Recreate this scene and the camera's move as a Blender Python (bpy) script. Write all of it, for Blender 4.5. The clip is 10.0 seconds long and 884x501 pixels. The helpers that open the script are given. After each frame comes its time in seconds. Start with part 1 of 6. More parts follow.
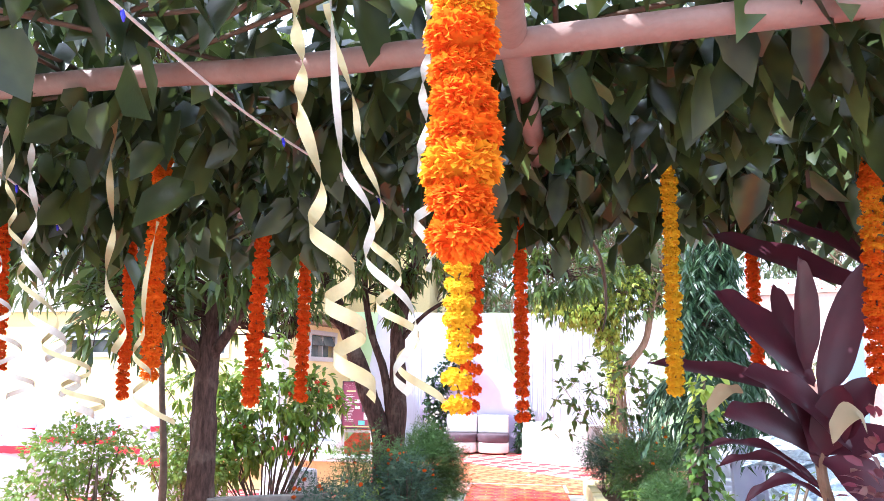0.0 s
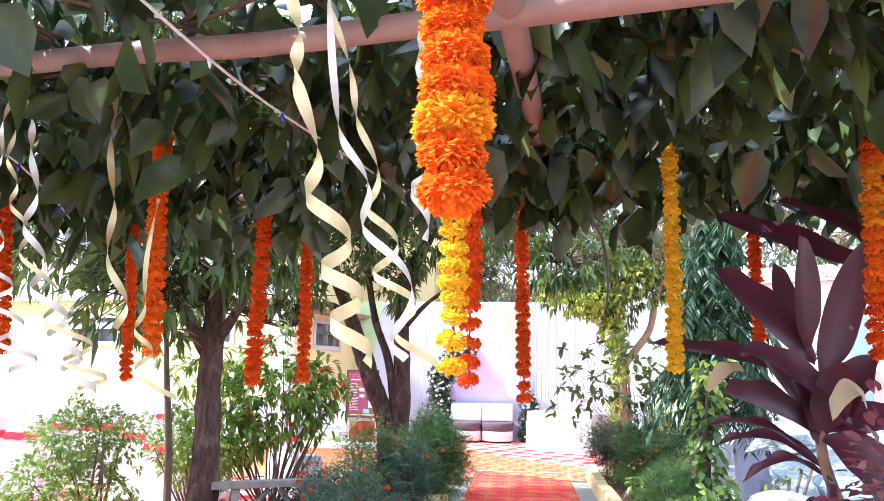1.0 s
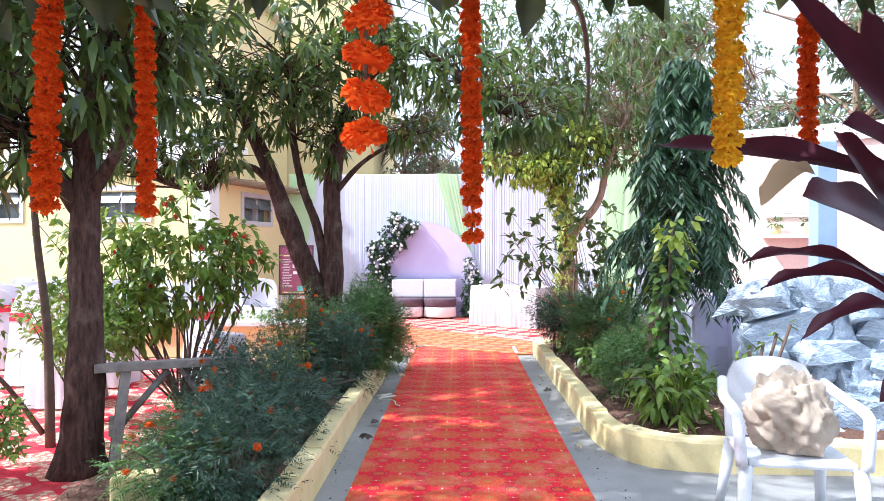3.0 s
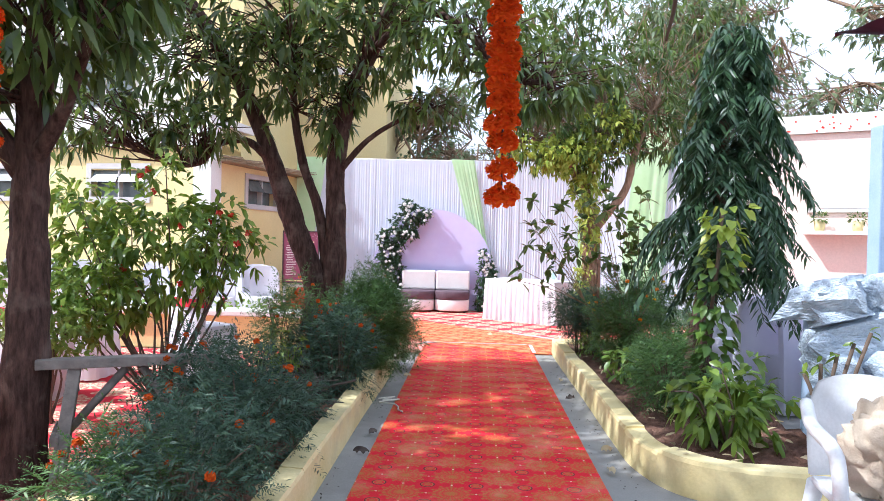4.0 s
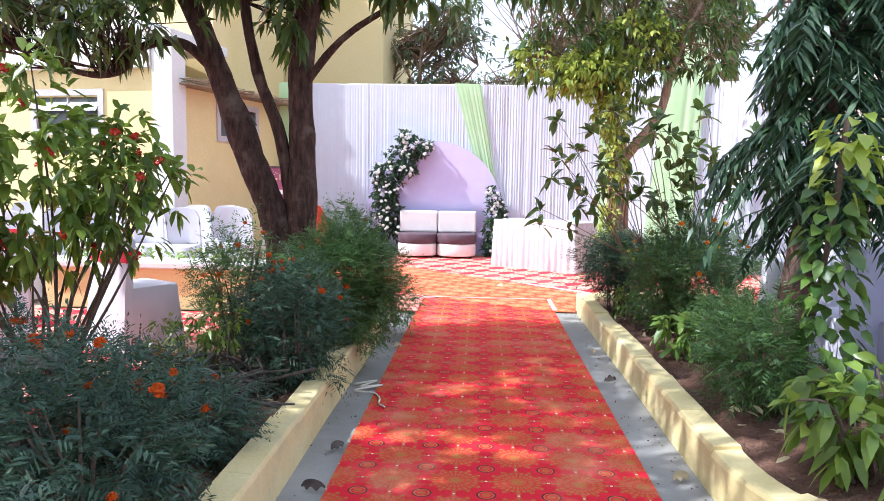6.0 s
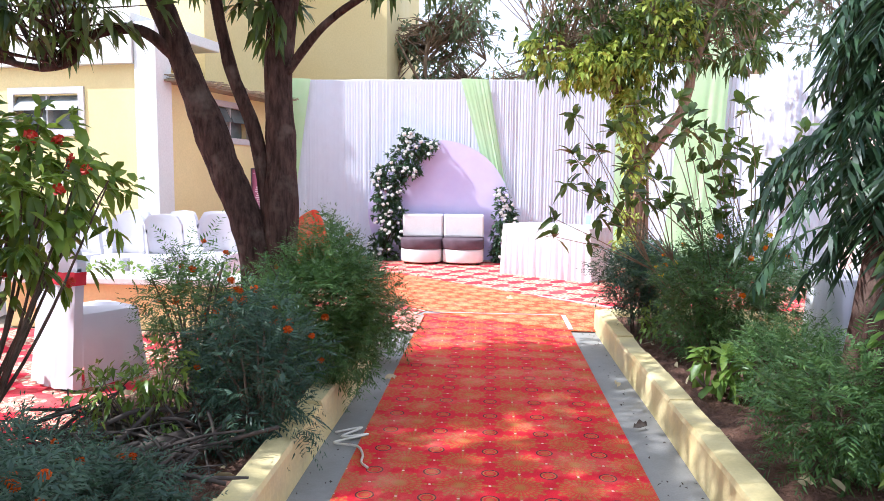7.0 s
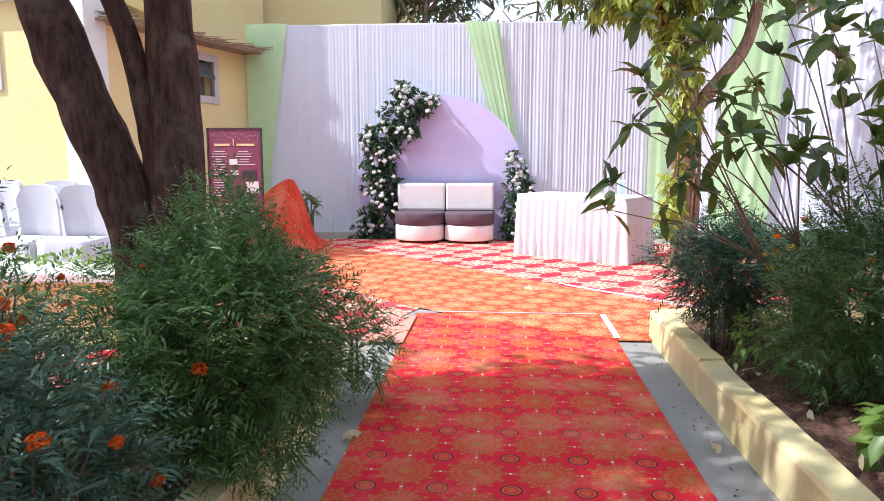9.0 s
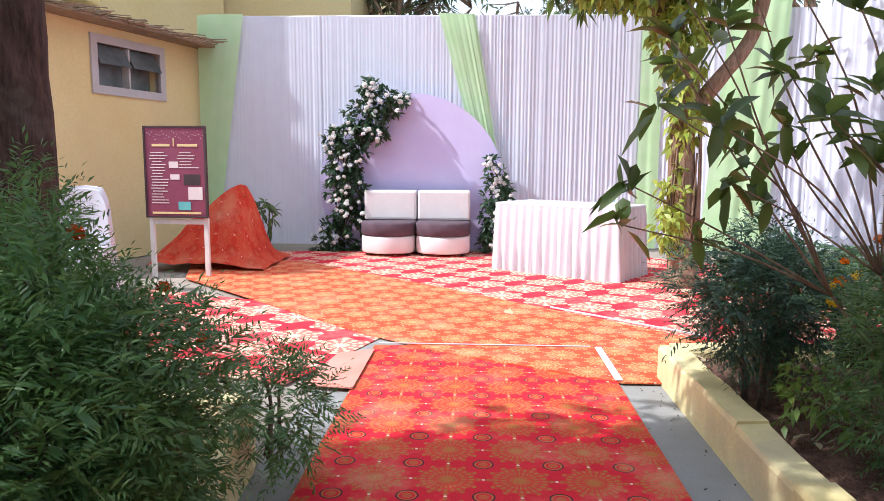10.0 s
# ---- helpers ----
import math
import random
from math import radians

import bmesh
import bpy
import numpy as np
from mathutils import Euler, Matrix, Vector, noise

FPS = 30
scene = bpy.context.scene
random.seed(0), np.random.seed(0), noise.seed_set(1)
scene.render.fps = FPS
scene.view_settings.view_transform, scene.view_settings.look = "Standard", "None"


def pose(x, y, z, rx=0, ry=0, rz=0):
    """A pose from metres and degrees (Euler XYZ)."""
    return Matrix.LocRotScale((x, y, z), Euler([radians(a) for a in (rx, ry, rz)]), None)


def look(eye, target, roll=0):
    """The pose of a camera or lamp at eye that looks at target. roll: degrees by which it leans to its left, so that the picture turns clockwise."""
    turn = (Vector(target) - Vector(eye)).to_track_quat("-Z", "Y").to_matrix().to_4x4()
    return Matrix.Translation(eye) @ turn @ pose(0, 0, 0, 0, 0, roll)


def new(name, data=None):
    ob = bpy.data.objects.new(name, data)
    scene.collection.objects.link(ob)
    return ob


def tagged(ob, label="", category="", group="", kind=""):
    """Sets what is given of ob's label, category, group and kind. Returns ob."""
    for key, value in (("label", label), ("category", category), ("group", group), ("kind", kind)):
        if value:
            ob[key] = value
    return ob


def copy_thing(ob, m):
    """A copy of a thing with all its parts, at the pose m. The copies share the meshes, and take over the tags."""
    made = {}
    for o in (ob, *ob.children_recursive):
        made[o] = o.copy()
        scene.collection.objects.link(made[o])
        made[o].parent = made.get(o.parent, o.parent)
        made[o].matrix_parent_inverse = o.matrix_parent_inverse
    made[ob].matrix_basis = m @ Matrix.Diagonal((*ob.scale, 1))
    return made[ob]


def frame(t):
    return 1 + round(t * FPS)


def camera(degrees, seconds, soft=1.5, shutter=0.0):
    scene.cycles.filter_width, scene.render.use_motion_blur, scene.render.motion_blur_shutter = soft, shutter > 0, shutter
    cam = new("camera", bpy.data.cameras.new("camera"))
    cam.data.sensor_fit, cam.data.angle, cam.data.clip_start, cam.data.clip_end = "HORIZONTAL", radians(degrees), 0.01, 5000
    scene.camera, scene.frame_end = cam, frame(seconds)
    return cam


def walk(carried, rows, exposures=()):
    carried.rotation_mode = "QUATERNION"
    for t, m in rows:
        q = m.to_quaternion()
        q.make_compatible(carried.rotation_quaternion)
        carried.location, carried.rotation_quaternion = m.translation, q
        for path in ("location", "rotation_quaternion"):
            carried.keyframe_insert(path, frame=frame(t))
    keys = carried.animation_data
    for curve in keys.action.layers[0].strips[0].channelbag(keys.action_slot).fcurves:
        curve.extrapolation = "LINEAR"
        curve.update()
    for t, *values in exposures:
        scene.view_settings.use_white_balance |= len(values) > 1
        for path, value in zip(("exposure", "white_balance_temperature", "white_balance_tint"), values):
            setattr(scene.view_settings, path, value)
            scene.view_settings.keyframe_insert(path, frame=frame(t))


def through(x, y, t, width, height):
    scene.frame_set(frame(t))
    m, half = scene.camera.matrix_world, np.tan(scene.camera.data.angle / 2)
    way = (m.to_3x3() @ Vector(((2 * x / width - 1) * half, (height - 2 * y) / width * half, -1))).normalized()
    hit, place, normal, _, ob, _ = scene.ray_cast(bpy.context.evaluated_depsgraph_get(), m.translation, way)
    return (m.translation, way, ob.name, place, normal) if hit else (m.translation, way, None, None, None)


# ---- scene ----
cam = camera(64.0, 10.0, soft=0.85)

PATH = [
    (0, (0.618, 0.145, 1.569), (0.422, 2.104, 1.919), 0.8),
    (0.5, (0.625, 0.138, 1.549), (0.421, 2.098, 1.891), 0.8),
    (1, (0.633, 0.151, 1.528), (0.423, 2.113, 1.853), 0.8),
    (1.5, (0.602, 0.234, 1.499), (0.4, 2.208, 1.753), 0.6),
    (2, (0.565, 0.427, 1.457), (0.501, 2.418, 1.636), 0.2),
    (2.5, (0.626, 0.746, 1.395), (0.583, 2.746, 1.414), -0.3),
    (4, (0.612, 1.84, 1.316), (0.522, 3.838, 1.294), 1.4),
    (4.5, (0.606, 2.252, 1.259), (0.506, 4.248, 1.17), 1.7),
    (5, (0.617, 2.632, 1.253), (0.515, 4.626, 1.133), 1.4),
    (5.5, (0.602, 3.044, 1.247), (0.501, 5.033, 1.063), 1.0),
    (7, (0.634, 4.129, 1.327), (0.501, 6.115, 1.128), 0.6),
    (7.5, (0.658, 4.593, 1.279), (0.493, 6.575, 1.067), 0.4),
    (8, (0.686, 5.01, 1.261), (0.513, 6.99, 1.036), 0.2),
    (8.5, (0.631, 5.446, 1.229), (0.458, 7.426, 1.008), 0.4),
    (9, (0.595, 5.883, 1.197), (0.44, 7.858, 0.921), -0.0),
    (9.5, (0.597, 6.339, 1.172), (0.458, 8.316, 0.904), 0.2),
    (10, (0.618, 6.757, 1.149), (0.523, 8.738, 0.895), 0.3),
]
walk(cam, [(t, look(eye, target, roll)) for t, eye, target, roll in PATH], exposures=((0, 1.4, 5350, 12), (1.5, 1.28, 5350, 12), (2.5, 1.05, 5300, 12), (4.0, 0.60, 5450, 12), (5.5, 0.66, 5450, 13), (7.5, 0.76, 5500, 13), (8.5, 0.60, 5550, 13), (10, 0.40, 5600, 12)))

# ---------------------------------------------------------------- light
SUN_TO = Vector((-0.85, -0.25, 1.0)).normalized()
world = bpy.data.worlds.new("world")
scene.world = world
world.use_nodes = True
wn = world.node_tree
sky = wn.nodes.new("ShaderNodeTexSky")
sky.sky_type = "NISHITA"
sky.sun_disc = False
sky.sun_elevation = math.asin(SUN_TO.z)
sky.sun_rotation = math.atan2(SUN_TO.x, SUN_TO.y)
sky.air_density, sky.dust_density, sky.ozone_density = 1.0, 5.0, 1.0
haze = wn.nodes.new("ShaderNodeMix")
haze.data_type = "RGBA"
haze.inputs[0].default_value = 0.74
haze.inputs[7].default_value = (7.6, 7.9, 8.4, 1.0)
wn.links.new(sky.outputs[0], haze.inputs[6])
wn.links.new(haze.outputs[2], wn.nodes["Background"].inputs[0])
wn.nodes["Background"].inputs[1].default_value = 0.15
sun = new("sun", bpy.data.lights.new("sun", "SUN"))
sun.data.energy, sun.data.angle, sun.data.color = 4.8, radians(0.6), (1.0, 0.94, 0.84)
sun.matrix_world = look(SUN_TO * 40, (0, 0, 0))


# ---------------------------------------------------------------- materials
class Nodes:
    """Small wrapper that writes node trees briefly."""

    def __init__(self, name):
        self.m = bpy.data.materials.new(name)
        self.m.use_nodes = True
        self.t = self.m.node_tree
        self.b = self.t.nodes["Principled BSDF"]
        self.out = self.t.nodes["Material Output"]

    def put(self, sock, v):
        if isinstance(v, bpy.types.NodeSocket):
            self.t.links.new(v, sock)
        elif v is not None:
            sock.default_value = (*v, 1.0) if isinstance(v, tuple) and len(v) == 3 and sock.type == "RGBA" else v

    def math(self, op, a, b=None, c=None, clamp=False):
        n = self.t.nodes.new("ShaderNodeMath")
        n.operation, n.use_clamp = op, clamp
        for s, v in zip(n.inputs, (a, b, c)):
            self.put(s, v)
        return n.outputs[0]

    def mix(self, f, a, b, mode="MIX"):
        n = self.t.nodes.new("ShaderNodeMix")
        n.data_type, n.blend_type = "RGBA", mode
        self.put(n.inputs[0], f), self.put(n.inputs[6], a), self.put(n.inputs[7], b)
        return n.outputs[2]

    def coord(self, kind="Object"):
        return self.t.nodes.new("ShaderNodeTexCoord").outputs[kind]

    def xyz(self, v):
        n = self.t.nodes.new("ShaderNodeSeparateXYZ")
        self.put(n.inputs[0], v)
        return n.outputs

    def scaled(self, v, s):
        n = self.t.nodes.new("ShaderNodeMapping")
        self.put(n.inputs[0], v)
        n.inputs[3].default_value = s
        return n.outputs[0]

    def noise(self, scale, detail=3.0, v=None, rough=0.55):
        n = self.t.nodes.new("ShaderNodeTexNoise")
        n.inputs["Scale"].default_value, n.inputs["Detail"].default_value = scale, detail
        n.inputs["Roughness"].default_value = rough
        self.put(n.inputs["Vector"], v or self.coord())
        return n.outputs[0]

    def ramp(self, f, lo, hi):
        n = self.t.nodes.new("ShaderNodeMapRange")
        self.put(n.inputs[0], f)
        n.inputs[1].default_value, n.inputs[2].default_value = lo, hi
        return n.outputs[0]

    def island(self):
        return self.t.nodes.new("ShaderNodeNewGeometry").outputs["Random Per Island"]

    def random(self):
        return self.t.nodes.new("ShaderNodeObjectInfo").outputs["Random"]

    def bump(self, h, strength=0.3, dist=0.01):
        n = self.t.nodes.new("ShaderNodeBump")
        n.inputs["Strength"].default_value, n.inputs["Distance"].default_value = strength, dist
        self.put(n.inputs["Height"], h)
        self.put(self.b.inputs["Normal"], n.outputs[0])

    def done(self, col, rough=0.7, metal=0.0, spec=0.5):
        self.put(self.b.inputs["Base Color"], col), self.put(self.b.inputs["Roughness"], rough)
        self.put(self.b.inputs["Metallic"], metal), self.put(self.b.inputs["Specular IOR Level"], spec)
        return self.m


def surface(name, a, b, scale=6.0, fine=60.0, rough=0.75, bump=0.25, dist=0.006, metal=0.0, stain=None, spec=0.4):
    """Two tones mixed by a broad noise, with a fine grain over it and optional stains."""
    n = Nodes(name)
    col = n.mix(n.ramp(n.noise(scale, 4), 0.3, 0.7), a, b)
    grain = n.noise(fine, 3)
    col = n.mix(n.ramp(grain, 0.35, 0.9), col, n.mix(0.14, col, (0.02, 0.02, 0.02)))
    if stain:
        col = n.mix(n.math("MULTIPLY", n.ramp(n.noise(scale * 0.45, 6, rough=0.7), 0.52, 0.72), 0.7), col, stain)
    n.bump(grain, bump, dist)
    return n.done(col, rough, metal, spec)


def leaf_mat(name, a, b, back, rough=0.42, through=0.35, spec=0.5, rare=1.0):
    """Leaves that differ one by one, with light shining through; rare: how seldom the bright ones are."""
    n = Nodes(name)
    col = n.mix(n.math("POWER", n.island(), rare), a, b)
    col = n.mix(n.ramp(n.noise(9, 2), 0.45, 0.75), col, n.mix(0.35, col, back))
    n.bump(n.noise(70, 2), 0.15, 0.003)
    n.done(col, rough, 0.0, spec)
    tr = n.t.nodes.new("ShaderNodeBsdfTranslucent")
    n.put(tr.inputs[0], n.mix(0.5, col, back))
    mx = n.t.nodes.new("ShaderNodeMixShader")
    mx.inputs[0].default_value = through
    n.t.links.new(n.b.outputs[0], mx.inputs[1]), n.t.links.new(tr.outputs[0], mx.inputs[2])
    n.t.links.new(mx.outputs[0], n.out.inputs[0])
    return n.m


def cloth(name, a, b, through=0.25, rough=0.85, scale=5.0):
    n = Nodes(name)
    col = n.mix(n.ramp(n.noise(scale, 3), 0.3, 0.75), a, b)
    n.bump(n.noise(260, 2), 0.12, 0.002)
    n.done(col, rough, 0.0, 0.2)
    tr = n.t.nodes.new("ShaderNodeBsdfTranslucent")
    n.put(tr.inputs[0], col)
    mx = n.t.nodes.new("ShaderNodeMixShader")
    mx.inputs[0].default_value = through
    n.t.links.new(n.b.outputs[0], mx.inputs[1]), n.t.links.new(tr.outputs[0], mx.inputs[2])
    n.t.links.new(mx.outputs[0], n.out.inputs[0])
    return n.m


def carpet_mat(name, base, gold, line, pitch, petals=14, big=0.42, ring=True, turn=0.0, worn=(0.8, 0.5, 0.3)):
    """Printed carpet: a lattice of flower medallions with small ringed discs between them."""
    n = Nodes(name)
    p = n.t.nodes.new("ShaderNodeMapping")
    n.put(p.inputs[0], n.coord())
    p.inputs[2].default_value = (0, 0, radians(turn))
    x, y, _ = n.xyz(p.outputs[0])
    u, v = n.math("DIVIDE", x, pitch), n.math("DIVIDE", y, pitch)

    def cell(du, dv):
        a = n.math("SUBTRACT", n.math("FRACT", n.math("ADD", u, 50.5 + du)), 0.5)
        b = n.math("SUBTRACT", n.math("FRACT", n.math("ADD", v, 50.5 + dv)), 0.5)
        return n.math("SQRT", n.math("ADD", n.math("MULTIPLY", a, a), n.math("MULTIPLY", b, b))), n.math("ARCTAN2", b, a)

    r, ang = cell(0.0, 0.0)
    wave = n.math("COSINE", n.math("MULTIPLY", ang, petals))
    edge = n.math("ADD", big, n.math("MULTIPLY", wave, 0.045))
    inside = n.math("LESS_THAN", r, edge)
    spokes = n.math("GREATER_THAN", n.math("ADD", n.math("COSINE", n.math("MULTIPLY", ang, petals * 2)), n.math("MULTIPLY", n.math("COSINE", n.math("MULTIPLY", r, 56)), 0.7)), 0.35)
    col = n.mix(n.math("MULTIPLY", inside, n.math("ADD", 0.24, n.math("MULTIPLY", spokes, 0.62))), base, gold)
    heart = n.math("LESS_THAN", r, 0.09)
    col = n.mix(n.math("MULTIPLY", heart, 0.8), col, gold)
    if ring:
        q, _ = cell(0.5, 0.5)
        col = n.mix(n.math("MULTIPLY", n.math("LESS_THAN", q, 0.155), n.math("GREATER_THAN", q, 0.130)), col, line)
        col = n.mix(n.math("MULTIPLY", n.math("LESS_THAN", q, 0.125), n.math("GREATER_THAN", q, 0.105)), col, gold)
        col = n.mix(n.math("MULTIPLY", n.math("LESS_THAN", q, 0.07), 0.6), col, gold)
        for d in ((0.5, 0.0), (0.0, 0.5)):
            w, _ = cell(*d)
            col = n.mix(n.math("LESS_THAN", w, 0.025), col, (0.75, 0.55, 0.42))
    col = n.mix(n.math("MULTIPLY", n.ramp(n.noise(2.2, 5, rough=0.7), 0.5, 0.75), 0.35), col, worn)
    col = n.mix(n.ramp(n.noise(240, 2), 0.4, 0.9), col, n.mix(0.4, col, (0.05, 0.01, 0.01)))
    n.bump(n.math("ADD", n.noise(300, 2), n.math("MULTIPLY", n.noise(5, 3), 3.0)), 0.4, 0.004)
    return n.done(col, 0.92, 0.0, 0.15)


def bark_mat(name, a, b, patch):
    n = Nodes(name)
    stretched = n.scaled(n.coord(), (1, 1, 0.22))
    ridge = n.noise(34, 5, stretched, 0.65)
    col = n.mix(n.ramp(ridge, 0.35, 0.7), a, b)
    col = n.mix(n.math("MULTIPLY", n.ramp(n.noise(5, 4), 0.55, 0.75), 0.55), col, patch)
    n.bump(ridge, 0.9, 0.02)
    return n.done(col, 0.9, 0.0, 0.2)


M_CONCRETE = surface("concrete", (0.24, 0.235, 0.22), (0.33, 0.32, 0.30), 2.5, 90, 0.9, 0.35, stain=(0.17, 0.16, 0.15))
M_GROUND = surface("packed earth", (0.26, 0.22, 0.18), (0.36, 0.31, 0.25), 0.6, 40, 0.95, 0.5, 0.02, stain=(0.16, 0.13, 0.10))
M_SOIL = surface("garden soil", (0.10, 0.045, 0.03), (0.19, 0.10, 0.065), 9, 45, 0.97, 1.0, 0.03, stain=(0.05, 0.03, 0.02))
M_PLANTER = surface("yellow lime wash", (0.66, 0.53, 0.24), (0.74, 0.63, 0.34), 3.5, 55, 0.88, 0.3, stain=(0.42, 0.36, 0.24))
M_WALL = surface("yellow wall paint", (0.80, 0.63, 0.28), (0.84, 0.69, 0.36), 0.9, 40, 0.85, 0.15, stain=(0.70, 0.55, 0.26))
M_TALLWALL = surface("pale yellow wall paint", (0.74, 0.58, 0.26), (0.78, 0.64, 0.34), 0.6, 30, 0.85, 0.15)
M_WHITEWALL = surface("white wall paint", (0.78, 0.76, 0.72), (0.70, 0.67, 0.62), 0.8, 40, 0.85, 0.15, stain=(0.55, 0.52, 0.46))
M_PINKWALL = surface("pink wall paint", (0.74, 0.55, 0.48), (0.80, 0.63, 0.55), 0.8, 40, 0.85, 0.15)
M_GREYTRIM = surface("grey trim paint", (0.52, 0.48, 0.46), (0.60, 0.56, 0.53), 4, 60, 0.8, 0.2)
M_BLUEPAINT = surface("blue grey paint", (0.28, 0.38, 0.52), (0.36, 0.46, 0.60), 3, 60, 0.8, 0.2)
M_STONE = surface("pale blue painted rock", (0.44, 0.53, 0.63), (0.62, 0.69, 0.76), 5, 9, 0.85, 0.8, 0.05, stain=(0.26, 0.33, 0.42))
M_GLASSDARK = surface("dusty louvre glass", (0.10, 0.12, 0.12), (0.22, 0.24, 0.23), 3, 50, 0.25, 0.05)
M_THATCH = surface("dry thatch", (0.24, 0.17, 0.10), (0.36, 0.27, 0.17), 8, 60, 0.95, 0.5)
M_CURTAIN = cloth("white pleated cloth", (0.74, 0.75, 0.84), (0.70, 0.71, 0.80), 0.22)
M_GREENCLOTH = cloth("light green cloth", (0.58, 0.80, 0.44), (0.66, 0.84, 0.53), 0.35)
M_LILAC = cloth("lilac stretch cloth", (0.63, 0.56, 0.83), (0.67, 0.61, 0.86), 0.05)
M_TABLECLOTH = cloth("white table cloth", (0.74, 0.73, 0.76), (0.68, 0.67, 0.70), 0.12, 0.6)
M_WHITECLOTH = cloth("white satin cover", (0.72, 0.70, 0.73), (0.64, 0.62, 0.67), 0.15, 0.6)
M_PURPLECLOTH = cloth("pale mauve satin cover", (0.86, 0.84, 0.91), (0.78, 0.75, 0.86), 0.4, 0.5)
M_REDCLOTH = cloth("red sash cloth", (0.62, 0.02, 0.04), (0.72, 0.05, 0.07), 0.1, 0.5)
M_ORANGEROLL = carpet_mat("orange red carpet back", (0.58, 0.045, 0.02), (0.64, 0.12, 0.05), (0.3, 0.05, 0.02), 0.20, 10)
M_PLAINRED = surface("plain pink red carpet", (0.72, 0.22, 0.16), (0.78, 0.30, 0.23), 2, 200, 0.95, 0.3, 0.003)
M_RUNNER = carpet_mat("red gold runner", (0.66, 0.020, 0.035), (0.44, 0.17, 0.042), (0.10, 0.03, 0.04), 0.262, 12, 0.42)
M_ORANGECARPET = carpet_mat("orange medallion carpet", (0.68, 0.085, 0.035), (0.76, 0.36, 0.15), (0.60, 0.06, 0.03), 0.24, 10, 0.40, True, 28)
M_CREAMCARPET = carpet_mat("red cream carpet", (0.66, 0.03, 0.05), (0.80, 0.66, 0.44), (0.6, 0.2, 0.1), 0.40, 6, 0.44, False, 32, (0.8, 0.5, 0.4))
M_SOFA = surface("off white leatherette", (0.80, 0.77, 0.74), (0.74, 0.70, 0.68), 4, 120, 0.5, 0.1, 0.003)
M_SEAT = surface("mauve grey velvet", (0.085, 0.055, 0.07), (0.12, 0.08, 0.10), 8, 220, 0.9, 0.3, 0.003)
M_PLASTIC = surface("white moulded plastic", (0.78, 0.79, 0.80), (0.70, 0.71, 0.72), 6, 80, 0.35, 0.05, stain=(0.56, 0.55, 0.52))
M_SACK = surface("beige crumpled sackcloth", (0.44, 0.36, 0.27), (0.54, 0.45, 0.35), 7, 160, 0.95, 0.5, 0.006)
M_WOOD = surface("weathered grey wood", (0.20, 0.17, 0.15), (0.32, 0.28, 0.24), 12, 70, 0.9, 0.5, stain=(0.11, 0.09, 0.08))
M_WHITEWOOD = surface("white painted wood", (0.76, 0.74, 0.70), (0.68, 0.66, 0.62), 8, 70, 0.7, 0.2)
M_POLE = surface("pinkish rusted steel pipe", (0.27, 0.165, 0.14), (0.36, 0.235, 0.20), 9, 70, 0.55, 0.2, stain=(0.28, 0.12, 0.08))
M_BARK = bark_mat("mango bark", (0.034, 0.018, 0.014), (0.13, 0.072, 0.056), (0.27, 0.20, 0.16))
M_BARKPALE = bark_mat("pale bark", (0.20, 0.12, 0.075), (0.36, 0.25, 0.17), (0.42, 0.34, 0.25))
M_STEM = surface("brown stem", (0.10, 0.07, 0.05), (0.17, 0.12, 0.085), 14, 80, 0.9, 0.3)
M_MANGO = leaf_mat("mango leaf", (0.026, 0.056, 0.018), (0.13, 0.20, 0.048), (0.24, 0.32, 0.05), 0.33, 0.35, 0.55, 1.8)
# Near-black most, bright few: canopy shade and sunlit leaves put into the colour.
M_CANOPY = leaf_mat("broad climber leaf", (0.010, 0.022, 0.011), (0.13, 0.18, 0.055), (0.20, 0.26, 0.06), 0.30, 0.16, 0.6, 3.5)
M_ASHOKA = leaf_mat("drooping mast tree leaf", (0.018, 0.050, 0.028), (0.060, 0.115, 0.052), (0.12, 0.21, 0.06), 0.40, 0.2)
M_VINE = leaf_mat("yellow green creeper leaf", (0.20, 0.30, 0.04), (0.42, 0.46, 0.08), (0.55, 0.60, 0.10), 0.45, 0.4)
M_POTHOS = leaf_mat("money plant leaf", (0.04, 0.10, 0.025), (0.14, 0.24, 0.04), (0.28, 0.38, 0.06), 0.35, 0.3)
M_POTHOSLIGHT = leaf_mat("upper money plant leaf", (0.24, 0.36, 0.04), (0.46, 0.52, 0.07), (0.55, 0.60, 0.08), 0.35, 0.35)
M_FERN = leaf_mat("marigold foliage", (0.046, 0.112, 0.036), (0.135, 0.235, 0.064), (0.18, 0.30, 0.06), 0.45, 0.32, 0.5, 1.4)
M_FERNBLUE = leaf_mat("blue green marigold foliage", (0.022, 0.056, 0.040), (0.068, 0.125, 0.072), (0.10, 0.18, 0.07), 0.5, 0.22, 0.5, 1.4)
M_SHRUB = leaf_mat("light shrub leaf", (0.10, 0.19, 0.035), (0.20, 0.30, 0.06), (0.34, 0.44, 0.08), 0.4, 0.4)
M_HIBISCUS = leaf_mat("hibiscus leaf", (0.036, 0.095, 0.018), (0.22, 0.32, 0.045), (0.36, 0.46, 0.06), 0.32, 0.4, 0.5, 1.1)
M_PURPLE = leaf_mat("purple cordyline leaf", (0.035, 0.011, 0.020), (0.11, 0.028, 0.045), (0.18, 0.03, 0.05), 0.36, 0.12, 0.45)
M_CROTON = leaf_mat("pink purple spiderwort leaf", (0.15, 0.03, 0.06), (0.26, 0.16, 0.12), (0.42, 0.10, 0.16), 0.4, 0.3)
